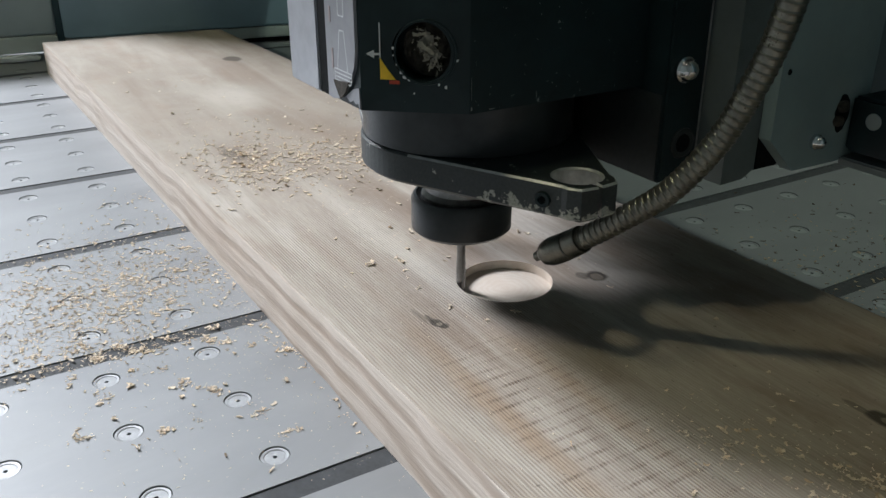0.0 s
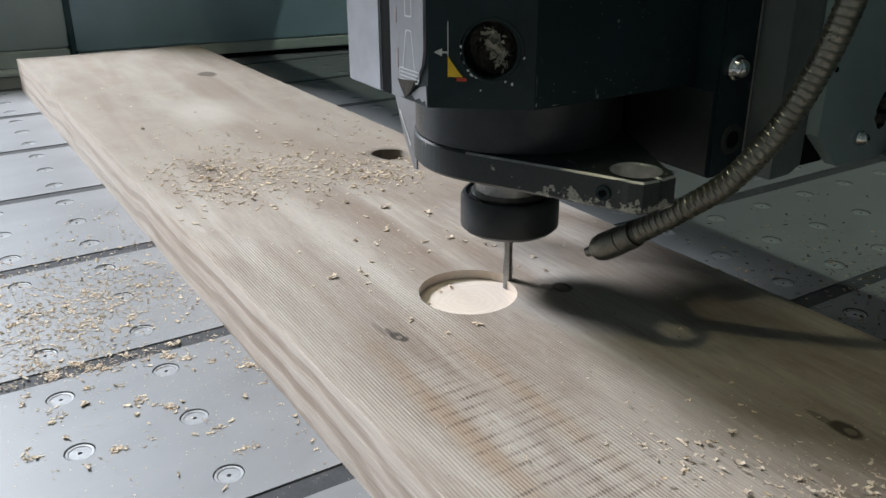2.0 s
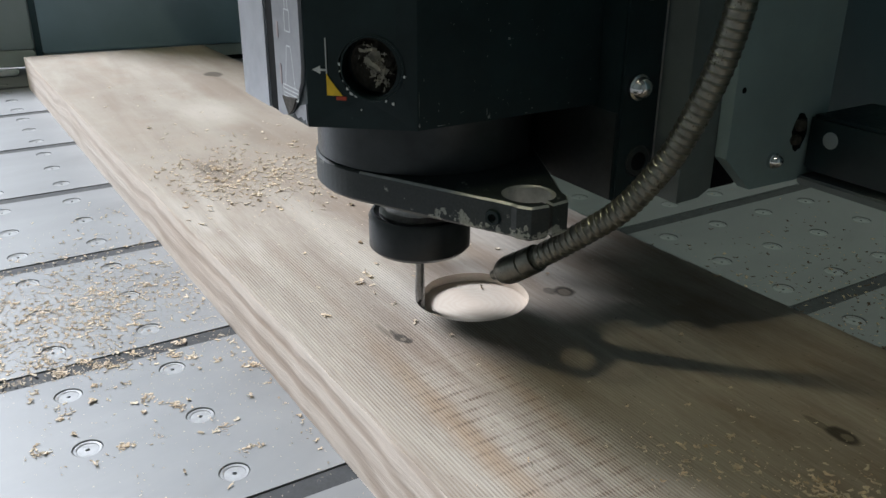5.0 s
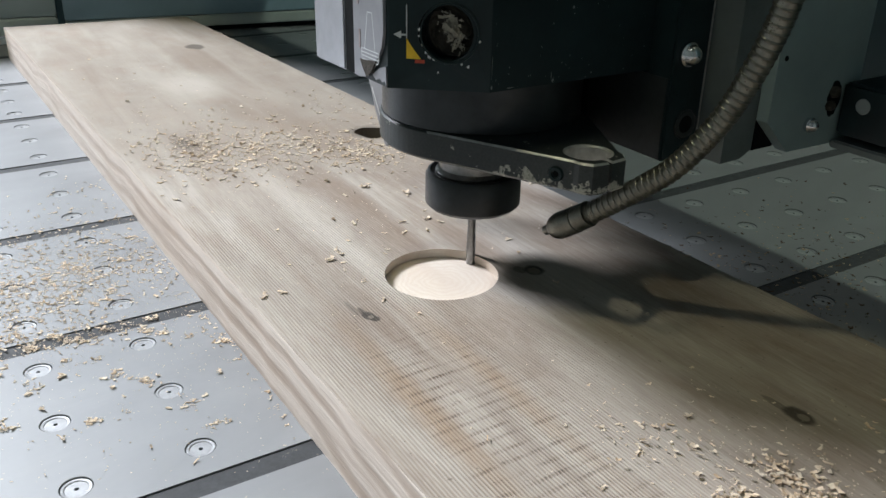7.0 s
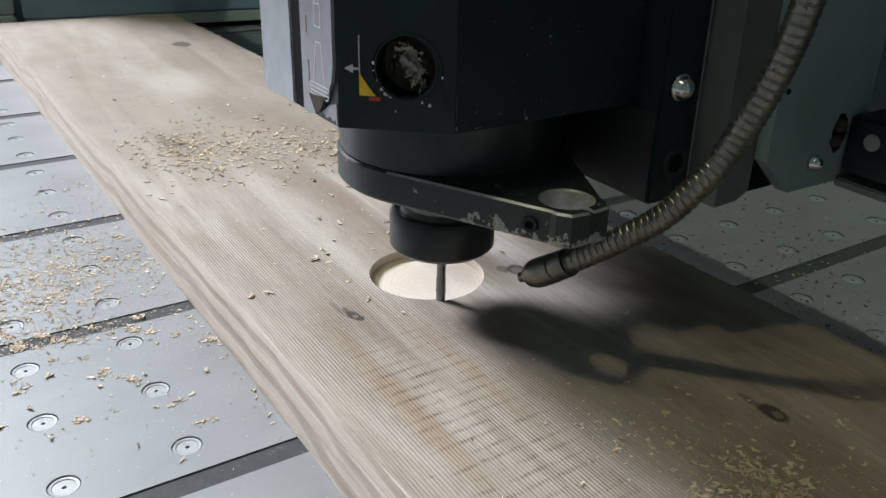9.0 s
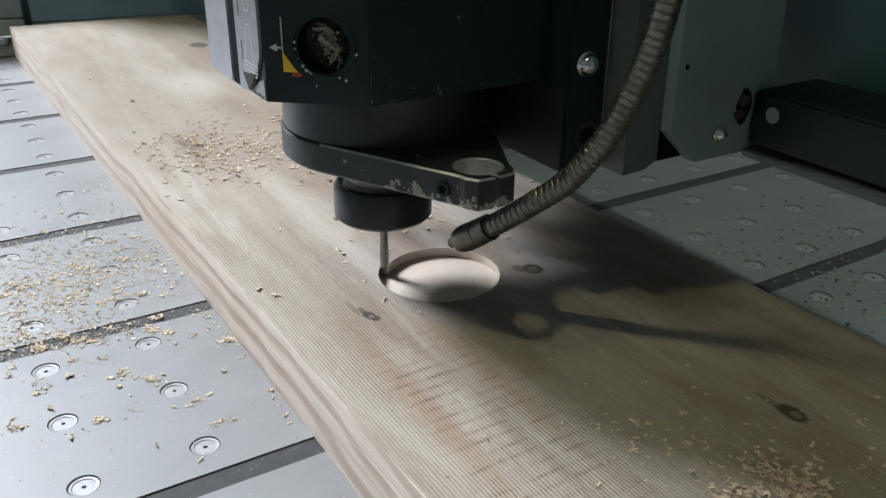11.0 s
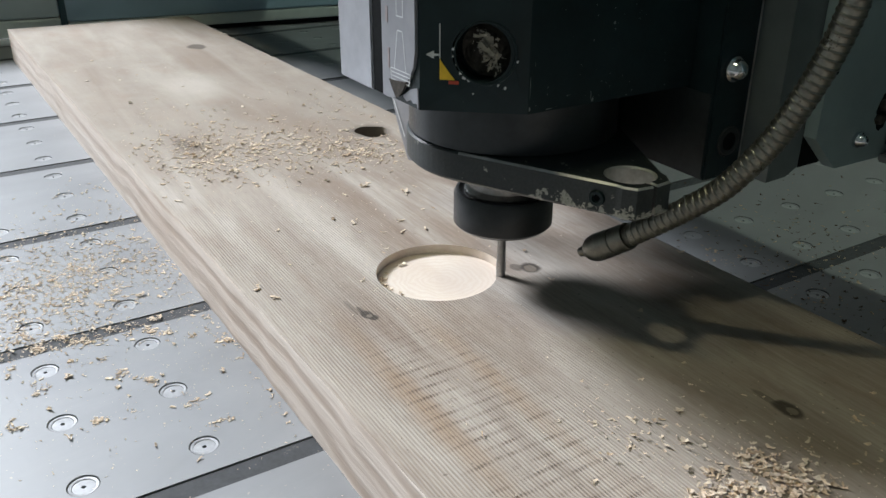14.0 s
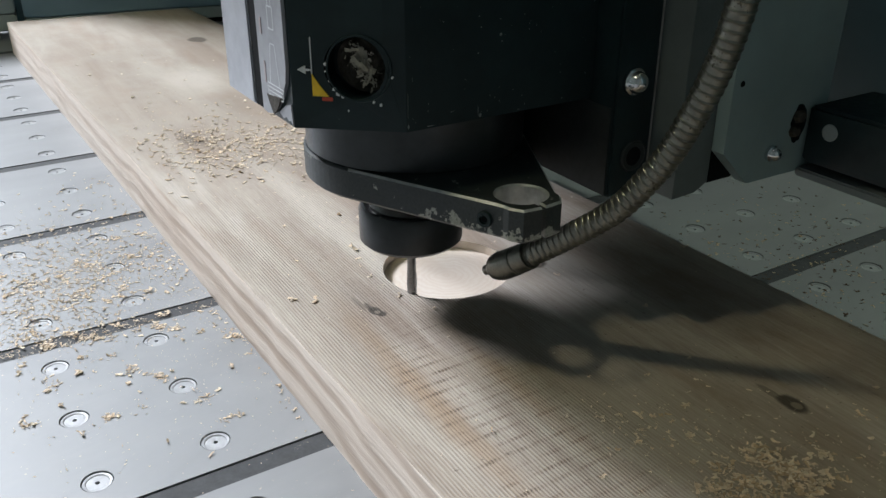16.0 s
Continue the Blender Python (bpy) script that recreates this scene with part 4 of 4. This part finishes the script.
part("rusty_bolt", lathe([(0.0030, 0.0), (0.0030, 0.002), (0.0024, 0.003), (0, 0.0033)], 6, m=facing(0.1335, -0.1056, 0.1365, 0, -1)), RUST, cover, "rusty hexagon bolt")
part("rusty_bolt", lathe([(0.0026, 0.0), (0.0026, 0.002), (0.0019, 0.003), (0, 0.003)], 6, m=facing(0.1320, -0.1056, 0.1300, 0, -1)), RUST, cover, "rusty hexagon bolt")
rng = random.Random(19)
bm = plate_y([(0.1350 + 0.0050 * rng.uniform(0.75, 1.1) * math.cos(2 * math.pi * k / 22), 0.1335 + 0.0088 * rng.uniform(0.85, 1.1) * math.sin(2 * math.pi * k / 22)) for k in range(22)], -0.1060, -0.1054)
part("grease_patch", bm, GAP_SHADE_GREASE, cover, "black greasy patch round the bolts")
rail = part("cable_rail", box(0.1405, 0.185, -0.62, -0.1060, 0.1150, 0.1405, 0.0015), BLACK, head, "black rail beside the cover plate")
part("rail_lip", box(0.1380, 0.187, -0.62, -0.1060, 0.1085, 0.1125, 0.0008), DARKGREY, rail, "dull steel lip under the rail")
part("rail_button", lathe([(0, 0.0004), (0.0034, 0.0004), (0.0038, 0.0)], 24, m=facing(0.1404, -0.1180, 0.1310, -1, 0)), GREY, rail, "small round pale plug")


# ---- the air hose on the head ----
def spline(pts, count):
    out = []
    n = len(pts)
    for i in range(n - 1):
        p0, p1, p2, p3 = (Vector(pts[max(0, min(n - 1, i + d))]) for d in (-1, 0, 1, 2))
        for s in range(count):
            t = s / count
            out.append(0.5 * (2 * p1 + (p2 - p0) * t + (2 * p0 - 5 * p1 + 4 * p2 - p3) * t * t + (3 * p1 - p0 - 3 * p2 + p3) * t ** 3))
    out.append(Vector(pts[-1]))
    return out


def sweep(path, radius_at, seg=20):
    bm = bmesh.new()
    rings, up, run = [], Vector((0, 0, 1)), 0.0
    for i, p in enumerate(path):
        d = (path[min(i + 1, len(path) - 1)] - path[max(i - 1, 0)]).normalized()
        side = d.cross(up).normalized()
        over = side.cross(d)
        if i:
            run += (p - path[i - 1]).length
        r = radius_at(run)
        rings.append([bm.verts.new(p + (side * math.cos(2 * math.pi * k / seg) + over * math.sin(2 * math.pi * k / seg)) * r) for k in range(seg)])
    for a, b in zip(rings, rings[1:]):
        for k in range(seg):
            n = (k + 1) % seg
            bm.faces.new((a[k], a[n], b[n], b[k]))
    bm.faces.new(rings[0])
    bm.faces.new(rings[-1])
    return bm


HOSE_LINE = [(0.0123, -0.0466, 0.0680), (0.0150, -0.0600, 0.0765), (0.0195, -0.0772, 0.0893), (0.0250, -0.0935, 0.1030), (0.0308, -0.1067, 0.1157), (0.0350, -0.1172, 0.1306), (0.0384, -0.1262, 0.1472), (0.0392, -0.1386, 0.1761), (0.0375, -0.1467, 0.2038), (0.0360, -0.1520, 0.2400), (0.0350, -0.1500, 0.3000), (0.0400, -0.1200, 0.3600)]
whole = spline(HOSE_LINE, 60)
lengths = np.cumsum([0] + [(b - a).length for a, b in zip(whole, whole[1:])])


def along(s0, s1, step):
    res = []
    for s in np.arange(s0, s1, step):
        i = int(np.searchsorted(lengths, s))
        i = max(1, min(i, len(whole) - 1))
        f = (s - lengths[i - 1]) / max(1e-9, lengths[i] - lengths[i - 1])
        res.append(whole[i - 1].lerp(whole[i], f))
    return res


PITCH_H = 0.0033


def hose_r(s):
    u = (s / PITCH_H) % 1
    return 0.0050 + 0.00036 * math.sin(math.pi * max(0.0, u - 0.62) / 0.38)


part("air_hose", sweep(along(0.030, 0.36, PITCH_H / 10), hose_r), HOSE, head, "ribbed brass-tinted metal air hose", True)


def nozzle_r(s):
    return float(np.interp(s, [0, 0.0005, 0.004, 0.0052, 0.0075, 0.0105, 0.0125, 0.022, 0.0225, 0.0232, 0.031], [0.0019, 0.0024, 0.0025, 0.0040, 0.0057, 0.0065, 0.0067, 0.0065, 0.0060, 0.0064, 0.0062]))


nozzle = part("air_nozzle", sweep(along(0.0, 0.031, 0.0005), nozzle_r, 24), HOSE, head, "tapered metal air nozzle", True)
tip = along(0.0, 0.01, 0.004)
# Black disc on the tip, painted as the dark inside the nozzle.
part("nozzle_bore", lathe([(0, 0.0002), (0.0013, 0.0002)], 16, m=facing(*tip[0], *(tip[0] - tip[1]))), GAP_SHADE_GREASE, nozzle)
part("hose_holder", box(0.026, 0.062, -0.133, -0.083, 0.350, 0.370, 0.002), BLACK, head)


# ---- shavings ----
def on_board(x, y):
    return left_edge(y) + 0.003 < x < right_edge(y) - 0.003 and y < 0.86


def in_pocket(x, y, extra=0.0):
    return math.hypot(x - CENTRE[0], y - CENTRE[1]) < 0.0365 + extra or math.hypot(x - 0.1765, y - 0.289) < 0.016


def clumps(seed, x, y, sx, sy, count, each=7):
    rng = random.Random(seed)
    return [(rng.gauss(x, sx), rng.gauss(y, sy), rng.uniform(0.0012, 0.0030), rng.uniform(0.0010, 0.0022), rng.uniform(0, 180), rng.randint(each // 2, each * 2)) for _ in range(count)]


def scatter(seed, clusters, z, allowed, smallest=0.0012, largest=0.0040, lift=0.0):
    rng = random.Random(seed)
    bm = bmesh.new()
    for cx, cy, sx, sy, turn, count in clusters:
        made, tries = 0, 0
        ct, st = math.cos(radians(turn)), math.sin(radians(turn))
        while made < count and tries < count * 8:
            tries += 1
            u, v = rng.gauss(0, sx), rng.gauss(0, sy)
            x, y = cx + u * ct - v * st, cy + u * st + v * ct
            if not allowed(x, y):
                continue
            made += 1
            size = smallest + (largest - smallest) * rng.random() ** 2.2
            shaving(bm, rng, x, y, z + 0.00005 + rng.random() ** 3 * lift, size, rng.choice((0, 0, 0, 0, 0, 1, 1, 1, 1, 2)))
    return bm


solo("board_shavings", scatter(21, [(0.045, 0.305, 0.021, 0.032, 0, 640), (0.085, 0.292, 0.030, 0.028, 0, 400), (0.125, 0.275, 0.028, 0.025, 0, 400), (0.150, 0.245, 0.014, 0.018, 0, 240), (0.10, 0.40, 0.05, 0.06, 0, 110), (0.180, 0.37, 0.015, 0.03, 0, 60),
     (0.100, 0.22, 0.05, 0.05, 0, 70), (0.09, 0.15, 0.07, 0.09, 0, 45), (0.06, 0.55, 0.05, 0.10, 0, 22)] + clumps(31, 0.07, 0.29, 0.035, 0.03, 26) + clumps(32, 0.15, 0.25, 0.02, 0.03, 10), THICK, lambda x, y: on_board(x, y) and not in_pocket(x, y), 0.0012, 0.0050), [CHIP, CHIP_PALE, CHIP_DARK],
     "loose pine shavings strewn over the board", "shavings", kind="stuff")
solo("front_shavings", scatter(22, [(0.107, -0.153, 0.013, 0.008, -30, 90), (0.090, -0.118, 0.010, 0.012, 0, 45), (0.115, -0.115, 0.02, 0.02, 0, 30), (0.085, -0.095, 0.012, 0.014, 0, 22), (0.13, -0.15, 0.03, 0.02, 0, 60), (0.05, -0.12, 0.03, 0.05, 0, 25)] + clumps(33, 0.107, -0.142, 0.02, 0.014, 9), THICK, lambda x, y: on_board(x, y) and not in_pocket(x, y), 0.0012, 0.0042, 0.0025), [CHIP, CHIP_PALE, CHIP_DARK],
     "small heap of pine shavings on the board", "shavings", kind="stuff")
off_board = lambda x, y: x < left_edge(y) - 0.001
solo("table_shavings", scatter(23, [(-0.095, 0.225, 0.040, 0.032, 0, 1150), (-0.050, 0.235, 0.028, 0.028, 0, 650), (-0.014, 0.215, 0.008, 0.030, 0, 130), (-0.10, 0.158, 0.035, 0.008, 0, 260), (-0.11, 0.19, 0.03, 0.02, 0, 260), (-0.065, 0.143, 0.018, 0.006, 0, 60), (-0.06, 0.31, 0.05, 0.02, 0, 150),
     (-0.03, 0.35, 0.03, 0.03, 0, 90), (-0.007, 0.115, 0.004, 0.018, 0, 40), (-0.06, 0.08, 0.05, 0.05, 0, 55), (-0.15, 0.25, 0.05, 0.08, 0, 200), (-0.004, 0.04, 0.003, 0.04, 0, 25)] + clumps(34, -0.08, 0.20, 0.035, 0.045, 70, 9) + clumps(35, -0.06, 0.10, 0.035, 0.03, 20, 12) + clumps(36, -0.08, 0.152, 0.03, 0.005, 14, 9), 0.0, off_board, 0.0010, 0.0036), [CHIP, CHIP_PALE, CHIP_DARK],
     "pine shavings strewn over the metal table", "shavings", kind="stuff")
solo("table_dust", scatter(27, [(-0.09, 0.22, 0.045, 0.040, 0, 2400), (-0.05, 0.10, 0.05, 0.06, 0, 420), (-0.02, 0.20, 0.012, 0.05, 0, 400)], 0.0, off_board, 0.0005, 0.0012), [CHIP, CHIP_PALE, CHIP_DARK],
     "fine pine dust on the metal table", "sawdust", kind="stuff")
solo("board_dust", scatter(28, [(0.09, 0.29, 0.05, 0.05, 0, 1200), (0.09, 0.10, 0.06, 0.10, 0, 420), (0.105, -0.145, 0.025, 0.02, 0, 420)], THICK, lambda x, y: on_board(x, y) and not in_pocket(x, y), 0.0005, 0.0011), [CHIP, CHIP_PALE, CHIP_DARK],
     "fine pine dust on the board", "sawdust", kind="stuff")
# Shavings right of the board get much darker colours than the rest.
solo("far_side_shavings", scatter(24, [(0.31, -0.02, 0.045, 0.05, 0, 420), (0.36, 0.03, 0.06, 0.04, 0, 260), (0.30, -0.07, 0.03, 0.04, 0, 60), (0.35, 0.12, 0.08, 0.06, 0, 40)], 0.0, lambda x, y: x > right_edge(y) + 0.002, 0.0012, 0.0038), [DEEP_BROWN_CHIP, CHIP_DARK, DEBRIS],
     "dark brown shavings on the table right of the board", "shavings", kind="stuff")

# single shavings that can be told apart
def big_chip(seed, x, y, z, size):
    rng = random.Random(seed)
    bm = bmesh.new()
    for q in range(2):
        shaving(bm, rng, rng.uniform(-0.2, 0.2) * size, rng.uniform(-0.2, 0.2) * size, q * size * 0.06, size * rng.uniform(0.7, 1.1), q)
    return solo("wood_shaving", bm, [CHIP_PALE, CHIP], "single curled pine shaving", "shaving", pose(x, y, z, 0, 0, rng.uniform(0, 360)), "single shavings")


LIFT = THICK + 0.0001
for q, (x, y, size) in enumerate(((0.116, 0.184, 0.0062), (0.135, 0.162, 0.0058), (0.070, 0.255, 0.0060), (0.109, 0.121, 0.0050), (0.086, -0.094, 0.0036), (0.093, -0.098, 0.0044), (0.097, -0.101, 0.0040), (0.100, -0.118, 0.0040),
                                  (0.113, -0.104, 0.0046), (0.056, -0.118, 0.0034), (0.030, 0.100, 0.0030), (0.120, 0.36, 0.0056), (0.160, 0.30, 0.0060), (0.10, 0.235, 0.0046), (0.033, 0.47, 0.0062), (0.115, -0.079, 0.0032))):
    big_chip(100 + q, x, y, LIFT, size)
for q, (x, y, size) in enumerate(((-0.086, 0.112, 0.0052), (-0.067, 0.090, 0.0038), (-0.045, 0.090, 0.0038), (-0.098, 0.088, 0.0044), (-0.102, 0.104, 0.0048), (-0.018, 0.078, 0.0040), (-0.030, 0.062, 0.0032), (-0.094, 0.060, 0.0050),
                                  (-0.048, 0.060, 0.0044), (-0.060, 0.205, 0.0042), (-0.032, 0.116, 0.0032), (-0.112, 0.128, 0.0050))):
    big_chip(200 + q, x, y, 0.0001, size)
roving = [(big_chip(301, 0.042, 0.103, LIFT, 0.0064), ((0, 0.042, 0.103), (4.6, 0.042, 0.103), (5.0, 0.050, 0.093), (9.6, 0.049, 0.094), (10.4, -0.035, 0.180), (16, -0.035, 0.180))),
          (big_chip(302, 0.079, 0.0265, LIFT, 0.0050), ((0, 0.0795, 0.0205), (4.5, 0.0795, 0.0205), (5.1, 0.016, 0.073), (9.5, 0.015, 0.072), (10.5, 0.011, 0.072), (14.6, 0.010, 0.068), (15.4, 0.012, 0.062), (16, 0.012, 0.062))),
          (big_chip(303, 0.100, 0.150, LIFT, 0.0046), ((0, 0.100, 0.150), (5.2, 0.100, 0.150), (5.8, 0.006, 0.073), (9.5, 0.007, 0.073), (10.5, 0.006, 0.083), (14.6, 0.006, 0.083), (15.4, 0.021, 0.055), (16, 0.021, 0.055)))]

IN_PIT = THICK - DEPTH + 0.0002
for q, (bx, by, px_, py_, t0, t1) in enumerate(((0.060, 0.098, 0.0675, 0.0610, 11.4, 14.9), (0.130, 0.110, 0.0705, 0.0680, 11.8, 15.1), (0.140, 0.095, 0.0668, 0.0560, 12.2, 15.3), (0.125, 0.118, 0.0860, 0.0770, 13.2, 15.0), (0.062, 0.020, 0.0800, 0.0268, 13.4, 15.2),
                                              (0.150, 0.070, 0.1190, 0.0610, 11.2, 13.0), (0.145, 0.052, 0.1215, 0.0500, 11.6, 13.3), (0.136, 0.016, 0.0720, 0.0490, 1.0, 5.0), (0.052, 0.066, 0.0760, 0.0590, 0.8, 4.6), (0.138, 0.100, 0.1100, 0.0650, 2.6, 5.4), (0.056, 0.088, 0.0662, 0.0585, 12.9, 15.2), (0.060, 0.104, 0.0685, 0.0655, 13.0, 15.1), (0.053, 0.079, 0.0672, 0.0535, 13.1, 15.3), (0.070, 0.112, 0.0740, 0.0720, 12.8, 15.0), (0.055, 0.040, 0.0695, 0.0475, 13.1, 15.2), (0.098, 0.108, 0.0880, 0.0680, 0.4, 4.4), (0.112, 0.106, 0.0950, 0.0700, 0.9, 4.7))):
    chip = big_chip(400 + q, bx, by, LIFT, 0.0040)
    roving.append((chip, ((0, bx, by), (t0, bx, by), (t0 + 0.3, px_, py_), (t1, px_, py_), (t1 + 0.3, bx + 0.004, by - 0.003), (16, bx + 0.004, by - 0.003))))

# clumps that are blown together into the heap, one after another
HEAP = (0.105, -0.150)
rng = random.Random(77)
for q in range(34):
    ex, ey = HEAP[0] + rng.gauss(0, 0.0170), HEAP[1] + rng.gauss(0, 0.0080)
    sx_, sy_ = rng.uniform(0.05, 0.15), rng.uniform(-0.34, -0.25)
    t0 = 1.0 + 14.2 * (q + rng.random() * 0.6) / 34
    clump = thing("shaving_clump", "small loose clump of curled pine shavings on the board", "shavings", pose(sx_, sy_, LIFT, 0, 0, rng.uniform(-60, 60)), "shaving clumps")
    for k in range(rng.randint(7, 12)):
        bm = bmesh.new()
        shaving(bm, rng, rng.gauss(0, 0.0028), rng.gauss(0, 0.0022), abs(rng.gauss(0, 0.0006)), rng.uniform(0.0022, 0.0046))
        part("shaving", bm, rng.choice((CHIP, CHIP, CHIP_PALE, CHIP_DARK)), clump)
    roving.append((clump, ((0, sx_, sy_), (t0, sx_, sy_), (t0 + 0.35, ex, ey), (16, ex, ey))))

# ---- valves of the table, nearest first ----
valve_bm = lathe([(0.0010, -0.0035), (0.0010, HOLE_Z), (0.0047, HOLE_Z), (0.0050, HOLE_Z + 0.0003), (0.0061, HOLE_Z + 0.0004), (0.0064, HOLE_Z + 0.0001), (0.0064, -0.0038), (0.0071, -0.0038)], 24)
valve_mesh = mesh_of(valve_bm, "valve", INSERT)
spots = [(c, k, j) for k in slats for c in CELLS for j in (-0.05, 0.0, 0.05)]
spots.sort(key=lambda s: math.hypot(COL0 + COLS * s[0] - 0.1, PITCH * s[1] + 0.075 + s[2] - 0.1))
for c, k, j in spots[:280]:
    ob = new("valve", valve_mesh)
    ob.parent, ob.location = slats[k], (COL0 + COLS * c, j, 0)
verts, faces = [], []
one_v = [tuple(v.co) for v in valve_mesh.vertices]
one_f = [tuple(p.vertices) for p in valve_mesh.polygons]
for c, k, j in spots[280:]:
    b = len(verts)
    verts += [(x + COL0 + COLS * c, y + PITCH * k + PITCH / 2 - 0.0007 + j, z) for x, y, z in one_v]
    faces += [tuple(i + b for i in f) for f in one_f]
rest = bpy.data.meshes.new("valve_field")
rest.from_pydata(verts, [], faces)
rest.materials.append(INSERT)
ob = new("valve_field", rest)
ob.parent = table
ob["kind"] = "stuff"


def motions():
    times = [i / 5 for i in range(81)]
    walk(head, [(t, pose(*tool_at(t), 0)) for t in times])
    walk(gantry, [(t, pose(tool_at(t)[0], 0, 0)) for t in times])
    for ob, rows in roving:
        turn = math.degrees(ob.matrix_basis.to_euler().z)
        walk(ob, [(t, pose(x, y, IN_PIT if math.hypot(x - CENTRE[0], y - CENTRE[1]) < 0.031 else LIFT if x > -0.01 else 0.0001, 0, 0, turn)) for t, x, y in rows])
    for ob, t in stock:
        sunk = pose(0, 0, -0.011)
        rows = [(0, pose(0, 0, 0))]
        if t > 0.1:
            rows.append((t - 0.067, pose(0, 0, 0)))
        rows.append((max(0.034, t), sunk))
        if t < 15.95:
            rows.append((16, sunk))
        walk(ob, rows)


motions()
